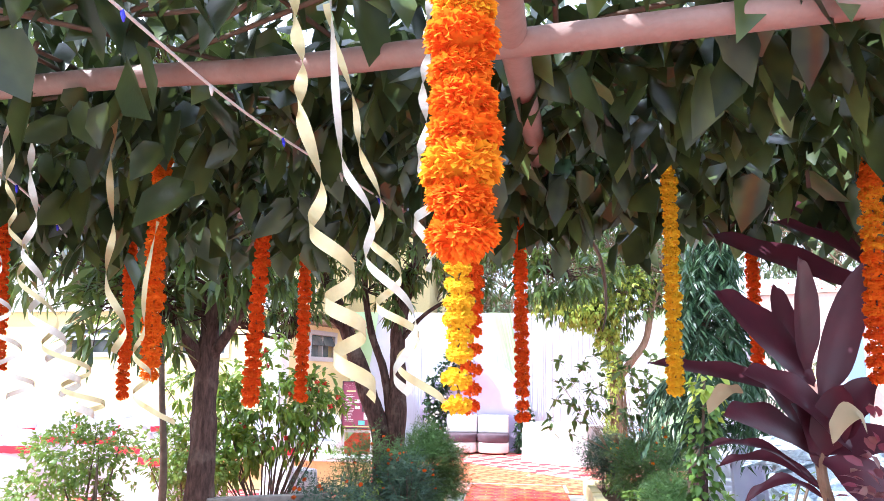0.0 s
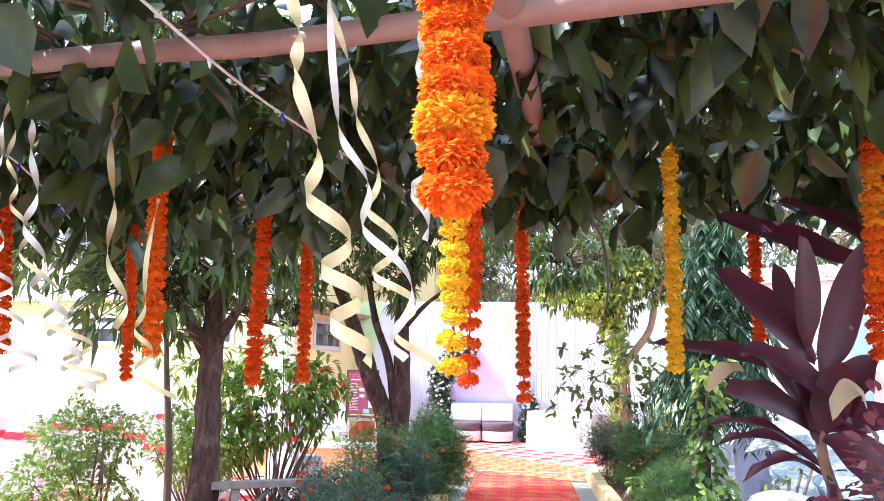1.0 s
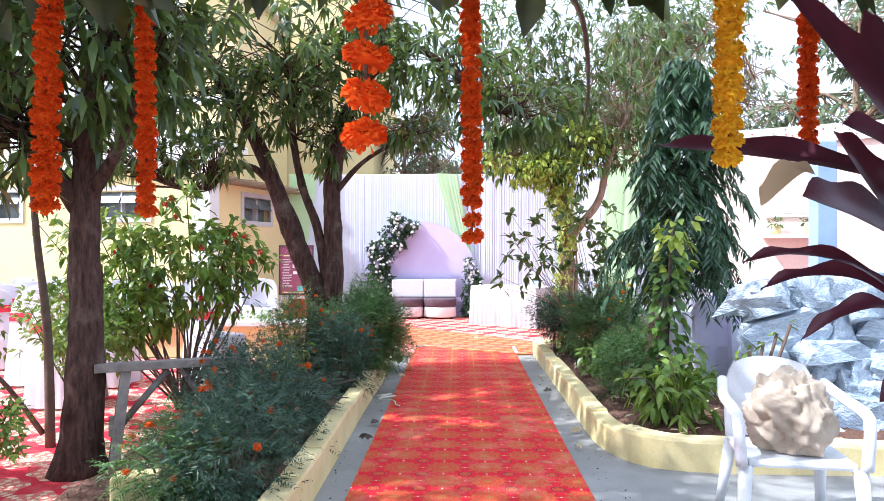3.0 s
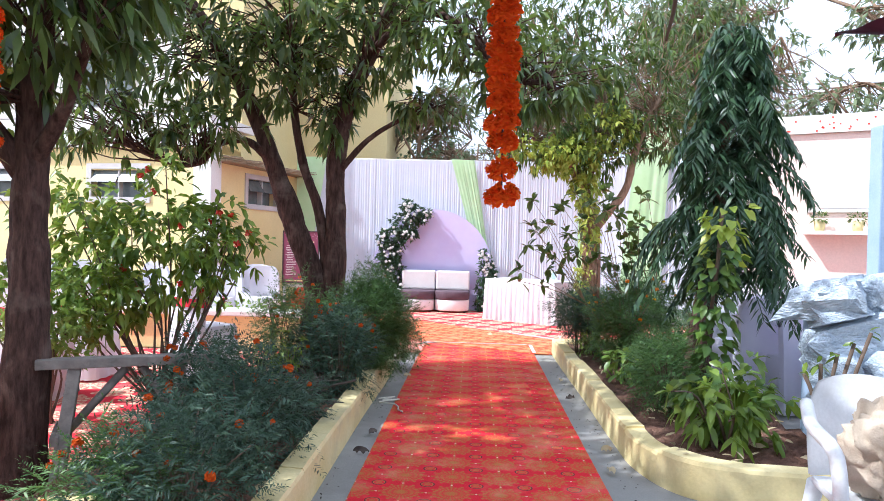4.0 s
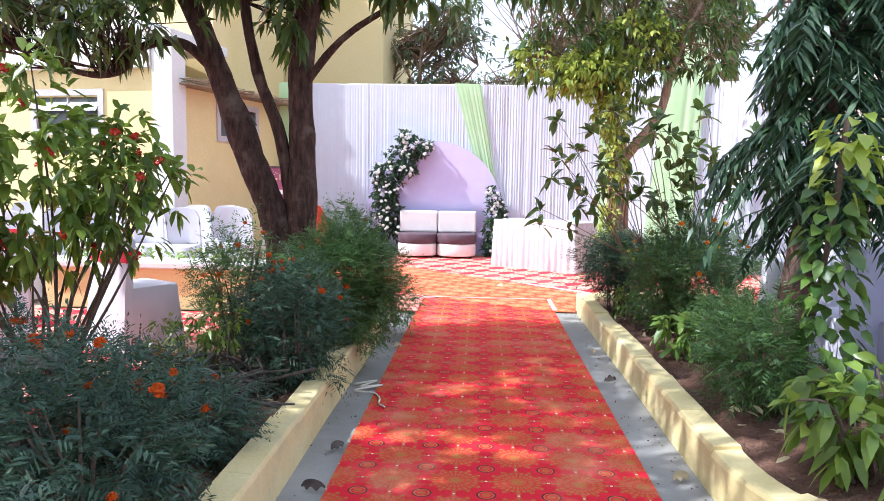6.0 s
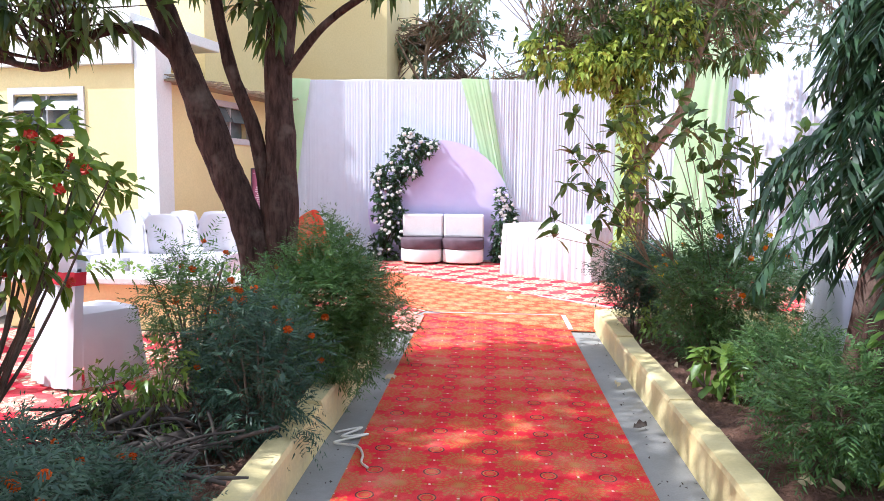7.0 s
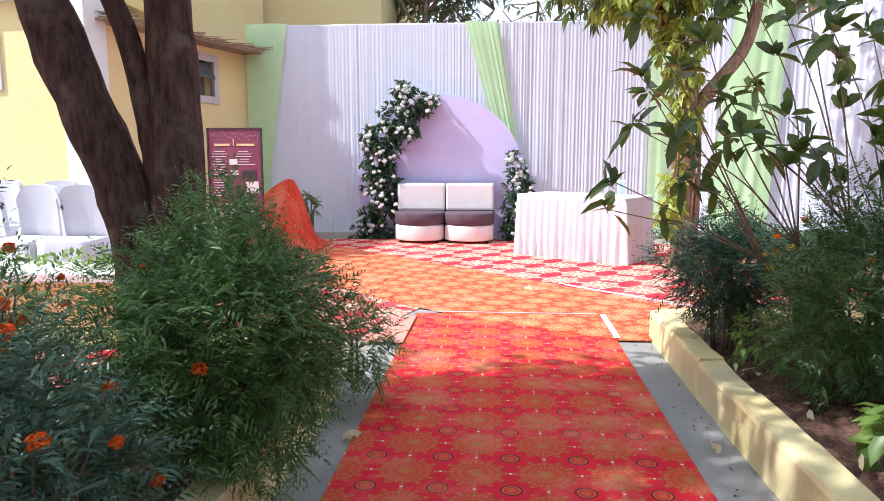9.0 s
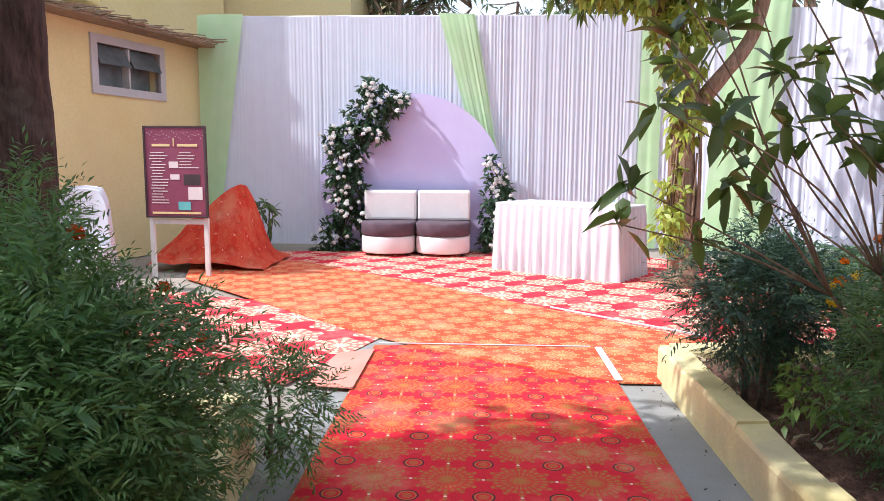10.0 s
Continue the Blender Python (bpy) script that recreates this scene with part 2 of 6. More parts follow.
M_DRYLEAF = leaf_mat("dry cream leaf", (0.46, 0.38, 0.22), (0.56, 0.46, 0.28), (0.6, 0.5, 0.3), 0.6, 0.3)
M_FAR = leaf_mat("far tree leaf", (0.10, 0.15, 0.08), (0.20, 0.25, 0.13), (0.32, 0.36, 0.18), 0.5, 0.4)
M_CYCAD = leaf_mat("palm frond", (0.035, 0.085, 0.045), (0.08, 0.15, 0.07), (0.14, 0.22, 0.08), 0.35, 0.2)
M_MARI_O = leaf_mat("orange marigold petal", (0.86, 0.16, 0.006), (0.92, 0.28, 0.010), (0.95, 0.34, 0.01), 0.7, 0.4, 0.15)
M_MARI_D = leaf_mat("deep orange marigold petal", (0.80, 0.10, 0.006), (0.88, 0.17, 0.008), (0.9, 0.2, 0.01), 0.7, 0.35, 0.15)
M_MARI_Y = leaf_mat("yellow marigold petal", (0.90, 0.54, 0.012), (0.93, 0.66, 0.02), (0.95, 0.70, 0.03), 0.7, 0.4, 0.15)
M_MARI_M = leaf_mat("mixed orange yellow marigold petal", (0.88, 0.22, 0.008), (0.92, 0.60, 0.015), (0.95, 0.5, 0.02), 0.7, 0.4, 0.15)
M_ROSE = leaf_mat("white rose petal", (0.82, 0.80, 0.77), (0.88, 0.86, 0.83), (0.84, 0.81, 0.78), 0.6, 0.25)
M_REDFLOWER = leaf_mat("red flower petal", (0.62, 0.03, 0.02), (0.72, 0.07, 0.03), (0.8, 0.1, 0.05), 0.5, 0.3)
M_GOLDRIB = surface("gold satin ribbon", (0.62, 0.52, 0.24), (0.70, 0.62, 0.36), 20, 160, 0.32, 0.05, metal=0.25)
M_SILVERRIB = surface("ivory satin ribbon", (0.66, 0.62, 0.52), (0.74, 0.70, 0.62), 20, 160, 0.32, 0.05, metal=0.2)
M_WIRE = surface("clear white wire", (0.66, 0.62, 0.60), (0.72, 0.68, 0.66), 20, 100, 0.4, 0.05)
M_BOARD = surface("maroon printed board", (0.20, 0.035, 0.070), (0.25, 0.055, 0.095), 3, 80, 0.5, 0.03)
M_BOARDEDGE = surface("dark board frame", (0.04, 0.025, 0.025), (0.07, 0.04, 0.04), 8, 80, 0.5, 0.05)
M_GOLDPRINT = surface("gold print", (0.68, 0.50, 0.22), (0.74, 0.56, 0.28), 10, 80, 0.5, 0.02)
M_PALEPRINT = surface("pale print", (0.70, 0.58, 0.56), (0.76, 0.66, 0.62), 10, 80, 0.5, 0.02)
M_TERRACOTTA = surface("terracotta pot", (0.30, 0.14, 0.10), (0.38, 0.19, 0.14), 8, 70, 0.85, 0.3)
M_TEAL = surface("teal print", (0.12, 0.42, 0.40), (0.2, 0.5, 0.48), 10, 80, 0.5, 0.02)
M_BLUELED = Nodes("blue lamp bead").done((0.05, 0.05, 0.7), 0.2)
M_DEBRIS = surface("dead dry stalk", (0.045, 0.035, 0.03), (0.10, 0.08, 0.065), 12, 60, 0.95, 0.5)


# ---------------------------------------------------------------- mesh helpers
class MB:
    """Gathers vertices and faces for one mesh."""

    def __init__(self):
        self.v, self.f, self.s = [], [], []

    def add(self, v, f, smooth=True):
        k = len(self.v)
        self.v.extend([tuple(map(float, p)) for p in v])
        self.f.extend([tuple(i + k for i in q) for q in f])
        self.s.extend([smooth] * len(f))
        return self

    def box(self, lo, hi, bevel=0.0, m=None):
        bm = bmesh.new()
        bmesh.ops.create_cube(bm, size=1.0)
        lo, hi = Vector(lo), Vector(hi)
        for v in bm.verts:
            v.co = Vector([(a + b) / 2 + c * (b - a) for a, b, c in zip(lo, hi, v.co)])
        if bevel:
            bmesh.ops.bevel(bm, geom=bm.edges[:], offset=bevel, segments=2, profile=0.6, affect="EDGES")
        if m:
            bmesh.ops.transform(bm, matrix=m, verts=bm.verts)
        bm.verts.index_update()
        self.add([v.co for v in bm.verts], [[v.index for v in f.verts] for f in bm.faces], False)
        bm.free()
        return self

    def tube(self, pts, radii, sides=8, wobble=0.0, rng=None, caps=True):
        pts = [Vector(p) for p in pts]
        ref = Vector((0.31, 0.17, 0.93)) if abs((pts[-1] - pts[0]).normalized().z) < 0.8 else Vector((0.9, 0.3, 0.1))
        v, f = [], []
        for i, p in enumerate(pts):
            d = (pts[min(i + 1, len(pts) - 1)] - pts[max(i - 1, 0)]).normalized()
            a = d.cross(ref).normalized()
            b = d.cross(a)
            r = radii[i] if isinstance(radii, (list, tuple)) else radii
            for k in range(sides):
                w = 2 * math.pi * k / sides
                rr = r * (1 + (rng.uniform(-wobble, wobble) if wobble else 0))
                v.append(p + a * math.cos(w) * rr + b * math.sin(w) * rr)
        for i in range(len(pts) - 1):
            for k in range(sides):
                q = (k + 1) % sides
                f.append((i * sides + k, i * sides + q, (i + 1) * sides + q, (i + 1) * sides + k))
        if caps:
            f.append(tuple(reversed(range(sides))))
            f.append(tuple(range((len(pts) - 1) * sides, len(pts) * sides)))
        return self.add(v, f)

    def lathe(self, prof, sides=20, c=(0, 0), squash=1.0):
        v, f = [], []
        for r, z in prof:
            for k in range(sides):
                w = 2 * math.pi * k / sides
                v.append((c[0] + r * math.cos(w), c[1] + r * math.sin(w) * squash, z))
        for i in range(len(prof) - 1):
            for k in range(sides):
                q = (k + 1) % sides
                f.append((i * sides + k, i * sides + q, (i + 1) * sides + q, (i + 1) * sides + k))
        return self.add(v, f)

    def sheet(self, rows):
        n = len(rows[0])
        return self.add([p for r in rows for p in r], [(i * n + j, i * n + j + 1, (i + 1) * n + j + 1, (i + 1) * n + j) for i in range(len(rows) - 1) for j in range(n - 1)])

    def mesh(self, name, mat):
        me = bpy.data.meshes.new(name)
        me.from_pydata(self.v, [], self.f)
        me.polygons.foreach_set("use_smooth", self.s)
        me.materials.append(mat)
        me.update()
        return me


def part(name, mb, mat, parent=None, label="", kind=""):
    me = mb if isinstance(mb, bpy.types.Mesh) else mb.mesh(name, mat)
    ob = new(name, me)
    if parent:
        ob.parent = parent
    return tagged(ob, label, kind=kind)


def thing(name, label, category, at=(0, 0, 0), group="", turn=0.0):
    ob = new(name)
    ob.empty_display_size = 0.1
    ob.matrix_basis = pose(*at, rz=turn)
    return tagged(ob, label, category, group)


def curve(pts, n=8):
    """Smooth line through points."""
    p = [Vector(q) for q in pts]
    p = [2 * p[0] - p[1]] + p + [2 * p[-1] - p[-2]]
    out = []
    for i in range(1, len(p) - 2):
        for k in range(n):
            t = k / n
            a, b, c, d = p[i - 1], p[i], p[i + 1], p[i + 2]
            out.append(0.5 * (2 * b + (c - a) * t + (2 * a - 5 * b + 4 * c - d) * t * t + (3 * b - a - 3 * c + d) * t ** 3))
    return out + [p[-2]]


def unit(a):
    return a / np.maximum(np.linalg.norm(a, axis=-1, keepdims=True), 1e-9)


def add_leaves(mb, base, way, length, width, rng, droop=0.25, fold=0.18, widest=0.45, fine=True):
    """Leaf blades with a fold and a drooping tip; arrays of one row a leaf."""
    n = len(base)
    base, way = np.asarray(base, float), unit(np.asarray(way, float))
    length = np.broadcast_to(length, (n,))[:, None] * rng.uniform(0.75, 1.2, (n, 1))
    width = np.broadcast_to(width, (n,))[:, None] * rng.uniform(0.75, 1.2, (n, 1))
    side = unit(np.cross(way, unit(np.array([0, 0, 1.0]) + rng.normal(0, 0.45, (n, 3)))))
    up = np.cross(side, way)
    up *= np.where(up[:, 2:] < 0, -1, 1)
    down = np.array([0, 0, -1.0])

    def at(s, w):
        return base + way * length * s + side * width * w + up * abs(w) * width * fold * 2 + down * length * droop * s * s

    if fine:
        cols = [at(0, 0), at(widest * 0.55, -0.40), at(widest * 0.55, 0), at(widest * 0.55, 0.40), at(widest + 0.22, -0.42), at(widest + 0.22, 0), at(widest + 0.22, 0.42), at(1, 0)]
        face = [(0, 2, 1), (0, 3, 2), (1, 2, 5, 4), (2, 3, 6, 5), (4, 5, 7), (5, 6, 7)]
    else:
        cols = [at(0, 0), at(widest, -0.5), at(widest, 0.5), at(1, 0)]
        face = [(0, 2, 1), (1, 2, 3)]
    v = np.stack(cols, 1)
    m = v.shape[1]
    k = len(mb.v)
    mb.v.extend(map(tuple, v.reshape(-1, 3).tolist()))
    for i in range(n):
        o = k + i * m
        mb.f.extend([tuple(o + j for j in q) for q in face])
    mb.s.extend([True] * (n * len(face)))
    return mb


def in_blob(c, r, n, rng, shell=0.35):
    """Points in an uneven ellipsoid, denser towards its skin."""
    d = unit(rng.normal(0, 1, (n, 3)))
    rad = (shell + (1 - shell) * rng.random((n, 1))) ** 0.6
    lump = 1 + 0.22 * np.sin(d[:, :1] * 5 + c[0] * 3) * np.cos(d[:, 1:2] * 4 + c[1]) + 0.12 * np.sin(d[:, 2:] * 7)
    return np.asarray(c) + d * rad * lump * np.asarray(r), d


def add_whorls(mb, pts, out, per, length, width, rng, droop=0.35, fine=False, hang=0.35, spread=0.9, widest=0.45):
    """A tuft of leaves at each twig end."""
    n = len(pts)
    b = np.repeat(pts, per, 0) + rng.normal(0, 0.012, (n * per, 3))
    w = np.repeat(unit(out), per, 0) * 0.55 + rng.normal(0, spread * 0.6, (n * per, 3))
    w[:, 2] -= hang
    return add_leaves(mb, b, w, length, width, rng, droop, 0.15, widest, fine)


def twigs(mb, frm, pts, rng, r=0.006):
    for p in pts:
        a = Vector(frm[int(rng.integers(len(frm)))])
        b = Vector(p)
        mid = (a + b) / 2 + Vector(rng.normal(0, 0.06, 3)) + Vector((0, 0, 0.04))
        mb.tube([a, mid, b], [r * 1.6, r, r * 0.5], 4, caps=False)


# ---------------------------------------------------------------- setting
def wall_between(name, a, b, height, thick, mat, holes=(), base=0.0):
    """Upright wall from a to b with rectangular holes (s0, s1, z0, z1) along it; its front is on the right hand of a to b."""
    a, b = Vector((*a, 0)), Vector((*b, 0))
    d = (b - a).normalized()
    n = Vector((-d.y, d.x, 0))
    m = Matrix.Translation(a) @ Matrix((d, n, (0, 0, 1))).transposed().to_4x4()
    mb = MB()
    cuts = sorted(holes)
    s = 0.0
    for s0, s1, z0, z1 in cuts:
        mb.box((s, 0, base), (s0, thick, height), m=m)
        mb.box((s0, 0, base), (s1, thick, z0), m=m)
        mb.box((s0, 0, z1), (s1, thick, height), m=m)
        s = s1
    mb.box((s, 0, base), ((b - a).length, thick, height), m=m)
    return tagged(part(name, mb, mat), kind="structure"), m


def window_unit(name, m, s0, s1, z0, z1, label):
    """Grey frame proud of the wall, with tilted dusty louvres behind."""
    w = tagged(new(name), label, "window", kind="structure")
    f = MB()
    for lo, hi in (((s0 - 0.09, z0 - 0.09), (s1 + 0.09, z0)), ((s0 - 0.09, z1), (s1 + 0.09, z1 + 0.09)), ((s0 - 0.09, z0), (s0, z1)), ((s1, z0), (s1 + 0.09, z1))):
        f.box((lo[0], -0.025, lo[1]), (hi[0], 0.06, hi[1]), m=m)
    part("window_frame", f, M_GREYTRIM, w)
    part("window_backing", MB().box((s0 - 0.02, 0.14, z0 - 0.02), (s1 + 0.02, 0.16, z1 + 0.02), m=m), M_GLASSDARK, w)
    mid = (s0 + s1) / 2
    for c0, c1 in ((s0, mid - 0.01), (mid + 0.01, s1)):
        part("pane", MB().box((c0 + 0.01, -0.012, -0.24), (c1 - 0.01, -0.004, 0.0), m=m @ pose(0, 0.07, z1 - 0.01, -28)), M_GLASSDARK, w)
    part("mullion", MB().box((mid - 0.012, 0.0, z0), (mid + 0.012, 0.1, z1), m=m), M_GREYTRIM, w)
    return w


ground = MB()
GX = [-900, -200, -60, -30] + [i * 1.0 for i in range(-20, 21)] + [30, 60, 200, 900]
ground.sheet([[(x, y + 8, -0.012 + (0.004 * noise.noise((x * 0.7, y * 0.7, 0)) if abs(x) < 21 and abs(y) < 21 else 0)) for x in GX] for y in GX])
tagged(part("ground", ground, M_GROUND), "dusty packed earth ground", "ground", kind="structure")
pav = MB()
pav.sheet([[(-0.19 + 0.1 * i, y, 0.001 + 0.003 * noise.noise((i * 0.3, y * 1.3, 2))) for i in range(0, 56)] for y in [-3 + 0.25 * k for k in range(58)]])
tagged(part("pavement", pav, M_CONCRETE), "worn grey concrete path", "pavement", kind="structure")

wall_l, m1 = wall_between("wall_north", (-14.0, 14.9), (-3.86, 13.185), 3.25, 0.25, M_WALL, holes=((8.25, 9.28, 1.95, 2.40), (5.6, 6.7, 1.95, 2.42), (2.6, 3.7, 1.95, 2.42)))
for k, (s0, s1) in enumerate(((8.25, 9.28), (5.6, 6.7), (2.6, 3.7))):
    window_unit(f"window_{k + 1}", m1, s0, s1, 1.95, 2.42, "narrow louvred window in a grey frame")
tagged(part("trim", MB().box((0, -0.12, 2.78), (10.19, -0.003, 3.25), m=m1), M_WHITEWALL), kind="structure")
tagged(part("pillar", MB().box((10.2, -0.09, 0), (10.52, 0.24, 3.3), 0.012, m=m1), M_WHITEWALL), "white painted corner pillar", "pillar", kind="structure")
wall_2, m2 = wall_between("wall_corner", (-3.72, 13.35), (-3.02, 16.12), 2.72, 0.22, M_WALL, holes=((1.03, 2.03, 1.93, 2.38),))
window_unit("window_4", m2, 1.03, 2.03, 1.93, 2.38, "narrow louvred window in a grey frame")
roof = MB().box((-0.2, -0.12, 3.26), (10.19, 2.0, 3.42), 0.02, m=m1)
tagged(part("roof_slab", roof, M_WHITEWALL), "white concrete roof slab", "roof", kind="structure")
# thatched edge over the corner wall
eave = tagged(thing("thatch_eave", "thin dry thatch overhang on the yellow wall", "eave"))
rr = random.Random(5)
part("batten", MB().box((-0.1, -0.30, 2.565), (2.86, -0.002, 2.59), m=m2), M_THATCH, eave)
st = MB()
for i in range(150):
    s = rr.uniform(-0.1, 2.85)
    z = 2.59 + rr.uniform(0, 0.06)
    st.tube([m2 @ Vector((s, rr.uniform(-0.1, -0.01), z + 0.03)), m2 @ Vector((s + rr.uniform(-0.1, 0.18), -0.36 - rr.uniform(0, 0.16), z - rr.uniform(0.0, 0.05)))], 0.006, 4)
part("straw", st, M_THATCH, eave, kind="stuff")


def house(name, label, x0, x1, y0, y1, h, mat, windows, face="y"):
    hs = thing(name, label, "house")
    part("wall", MB().box((x0, y0, 0), (x1, y1, h)), mat, hs)
    part("roof", MB().box((x0 - 0.2, y0 - 0.25, h + 0.002), (x1 + 0.2, y1, h + 0.25), 0.02), M_WHITEWALL, hs)
    part("band", MB().box((x0, y0 - 0.05, h * 0.62), (x1, y0 - 0.003, h * 0.62 + 0.18)), M_WHITEWALL, hs)
    for wx, wz, ww, wh in windows:
        w = part("window", MB().box((wx - 0.07, y0 - 0.04, wz - 0.07), (wx + ww + 0.07, y0 - 0.004, wz + wh + 0.07)), M_GREYTRIM, hs)
        part("pane", MB().box((wx, y0 - 0.05, wz), (wx + ww, y0 - 0.042, wz + wh)), M_GLASSDARK, w)
        part("bar", MB().box((wx + ww / 2 - 0.02, y0 - 0.07, wz), (wx + ww / 2 + 0.02, y0 - 0.052, wz + wh)), M_GREYTRIM, w)
    return hs


house("yellow_house", "tall pale yellow rendered house", -6.2, -1.7, 20.0, 27.0, 9.0, M_TALLWALL, [(-5.6, 6.6, 1.0, 1.2)])
house("white_house", "white two storey rendered house", -17.0, -6.4, 18.6, 26.0, 7.4, M_WHITEWALL, [(-9.0, 4.4, 1.3, 1.1), (-12.0, 4.4, 1.3, 1.1), (-15.0, 4.4, 1.3, 1.1)])
# Wing's place and height are chosen to shade the backdrop's left side.
house("yellow_house", "tall pale yellow house wing behind the corner wall", -5.0, -3.95, 15.4, 19.7, 7.0, M_TALLWALL, [])
drain = thing("drain_pipe", "thin grey drain pipe on the yellow house", "pipe")
part("pipe", MB().tube([(-4.55, 19.93, 0.0), (-4.55, 19.93, 8.9)], 0.045, 8), M_GREYTRIM, drain)

# pink wall with flower frieze at the side
wall_e, m3 = wall_between("wall_east", (4.55, 12.3), (9.5, 9.6), 2.95, 0.2, M_PINKWALL)
fr = thing("flower_frieze", "white printed frieze with small red flowers", "frieze")
part("board", MB().box((-0.05, -0.06, 2.955), (5.7, 0.22, 3.2), m=m3), M_WHITEWALL, fr)
fb = MB()
for i in range(90):
    c = m3 @ Vector((rr.uniform(0, 5.6), -0.066, rr.uniform(2.98, 3.17)))
    fb.add([c + m3.to_3x3() @ Vector((rr.uniform(0.008, 0.022) * math.cos(k * 1.05), -0.002, rr.uniform(0.008, 0.022) * math.sin(k * 1.05))) for k in range(6)], [tuple(range(6))], False)
part("flower_print", fb, M_REDFLOWER, fr, kind="stuff")
ledge = thing("wall_shelf", "pink wall shelf with a wooden edge", "shelf")
part("board", MB().box((0.75, -0.32, 1.55), (1.65, -0.003, 1.60), 0.006, m=m3), M_WHITEWOOD, ledge)
pic = thing("picture_frame", "wooden framed arched picture on the pink wall", "picture")
part("frame", MB().box((0.78, -0.05, 1.86), (1.6, -0.003, 2.42), 0.01, m=m3), M_WHITEWOOD, pic)
part("canvas", MB().box((0.84, -0.058, 1.92), (1.54, -0.052, 2.36), m=m3), M_PINKWALL, pic)
for s in (0.95, 1.4):
    pt = thing("shelf_plant", "small potted green plant on the wall shelf", "plant", group="pots on the wall shelf")
    c = m3 @ Vector((s, -0.16, 1.602))
    part("pot", MB().lathe([(0.0, 0), (0.06, 0), (0.075, 0.13), (0.06, 0.13), (0.0, 0.11)], 12, (c.x, c.y)).mesh("pot", M_PLANTER), None, pt).location = (0, 0, c.z)
    g = np.random.default_rng(int(s * 100))
    p, d = in_blob((c.x, c.y, c.z + 0.18), (0.11, 0.11, 0.06), 60, g)
    part("leaves", add_leaves(MB(), p, d + [0, 0, 0.3], 0.06, 0.03, g, fine=False), M_MANGO, pt)
ps = thing("blue_post", "blue grey painted square post", "post")
part("shaft", MB().box((4.32, 8.5, 0), (4.52, 8.7, 2.5), 0.012), M_BLUEPAINT, ps)
tb = thing("white_counter", "white cloth covered counter before the pink wall", "table")
part("cloth", MB().box((3.9, 10.0, 0), (5.6, 10.7, 0.95), 0.03), M_WHITECLOTH, tb)


# ---------------------------------------------------------------- planters
def planter_wall(th, line, height, rng, thick=0.13):
    """Low lime washed blocks of uneven height along a line."""
    k = 0
    pts = curve(line, 6)
    ways = [(pts[min(i + 1, len(pts) - 1)] - pts[max(i - 1, 0)]).normalized() for i in range(len(pts))]
    run, seg, first_i = 0.0, [pts[0]], 0
    for at_i, (a, b) in enumerate(zip(pts, pts[1:]), 1):
        seg.append(b)
        run += (b - a).length
        if run > 0.42 or b is pts[-1]:
            h = height + rng.uniform(-0.012, 0.012)
            v, f = [], []
            for i, p in enumerate(seg):
                d = ways[first_i + i]
                n = Vector((-d.y, d.x, 0)) * thick / 2
                j = 0.012 * noise.noise(p * 5)
                prof = [(1.0, -0.02), (1.0, h - 0.02), (0.86, h + j), (-0.86, h - 0.005 + j), (-1.0, h - 0.025), (-1.0, -0.02)]
                v += [p + n * s + Vector((0, 0, z)) for s, z in prof]
            q = 6
            for i in range(len(seg) - 1):
                f += [(i * q + c, i * q + c + 1, (i + 1) * q + c + 1, (i + 1) * q + c) for c in range(q - 1)]
            f += [tuple(range(q)), tuple(reversed(range((len(seg) - 1) * q, len(seg) * q)))]
            part("kerb_block", MB().add(v, f, False), M_PLANTER, th)
            seg, run, first_i = [b], 0.0, at_i
            k += 1


def soil_bed(th, x0, x1, y0, y1, z, seed):
    rows = []
    for j in range(int((y1 - y0) / 0.045) + 1):
        y = y0 + 0.045 * j
        rows.append([(x, y, z + 0.05 * noise.noise((x * 3.1 + seed, y * 3.1, 0)) + 0.03 * noise.noise((x * 11, y * 11, seed)) + 0.022 * abs(noise.noise((x * 27, y * 27, seed)))) for x in np.linspace(x0, x1, 40)])
    rows = [[(x, y, -0.05 if (x < 2.12 and y < 6.02 and x > 1.0 and math.hypot(x - 2.12, y - 6.02) > 0.42) else z_) for x, y, z_ in r] for r in rows]
    part("soil", MB().sheet(rows), M_SOIL, th)


R1 = random.Random(3)
pl_l = thing("left_planter", "yellow lime washed planter bed with marigolds", "planter")
planter_wall(pl_l, [(-0.25, 3.6, 0), (-0.24, 5.2, 0), (-0.25, 7.0, 0), (-0.24, 8.4, 0), (-0.26, 9.2, 0), (-0.42, 9.42, 0), (-1.0, 9.45, 0)], 0.22, R1)
soil_bed(pl_l, -1.35, -0.28, 3.4, 9.38, 0.14, 1)
pl_r = thing("right_planter", "yellow lime washed planter bed with a rounded corner", "planter")
planter_wall(pl_r, [(1.645, 10.42, 0), (1.64, 9.3, 0), (1.645, 7.8, 0), (1.64, 6.6, 0), (1.66, 6.05, 0), (1.82, 5.66, 0), (2.2, 5.53, 0), (3.0, 5.50, 0), (3.8, 5.5, 0)], 0.20, R1)
planter_wall(pl_r, [(1.66, 10.44, 0), (2.4, 10.46, 0), (3.3, 10.45, 0)], 0.19, R1)
soil_bed(pl_r, 1.68, 2.78, 5.58, 10.4, 0.13, 7)
soil_bed(pl_r, 2.76, 3.7, 5.58, 6.1, 0.13, 9)
planter_wall(pl_r, [(2.84, 10.4, 0), (2.84, 9.0, 0), (2.84, 8.2, 0)], 0.15, R1)
low = thing("low_terrace_wall", "low yellow wall with white coping and seedlings", "wall")
part("wall", MB().box((-3.6, 10.0, 0), (-1.35, 10.3, 0.40), 0.01), M_WALL, low)
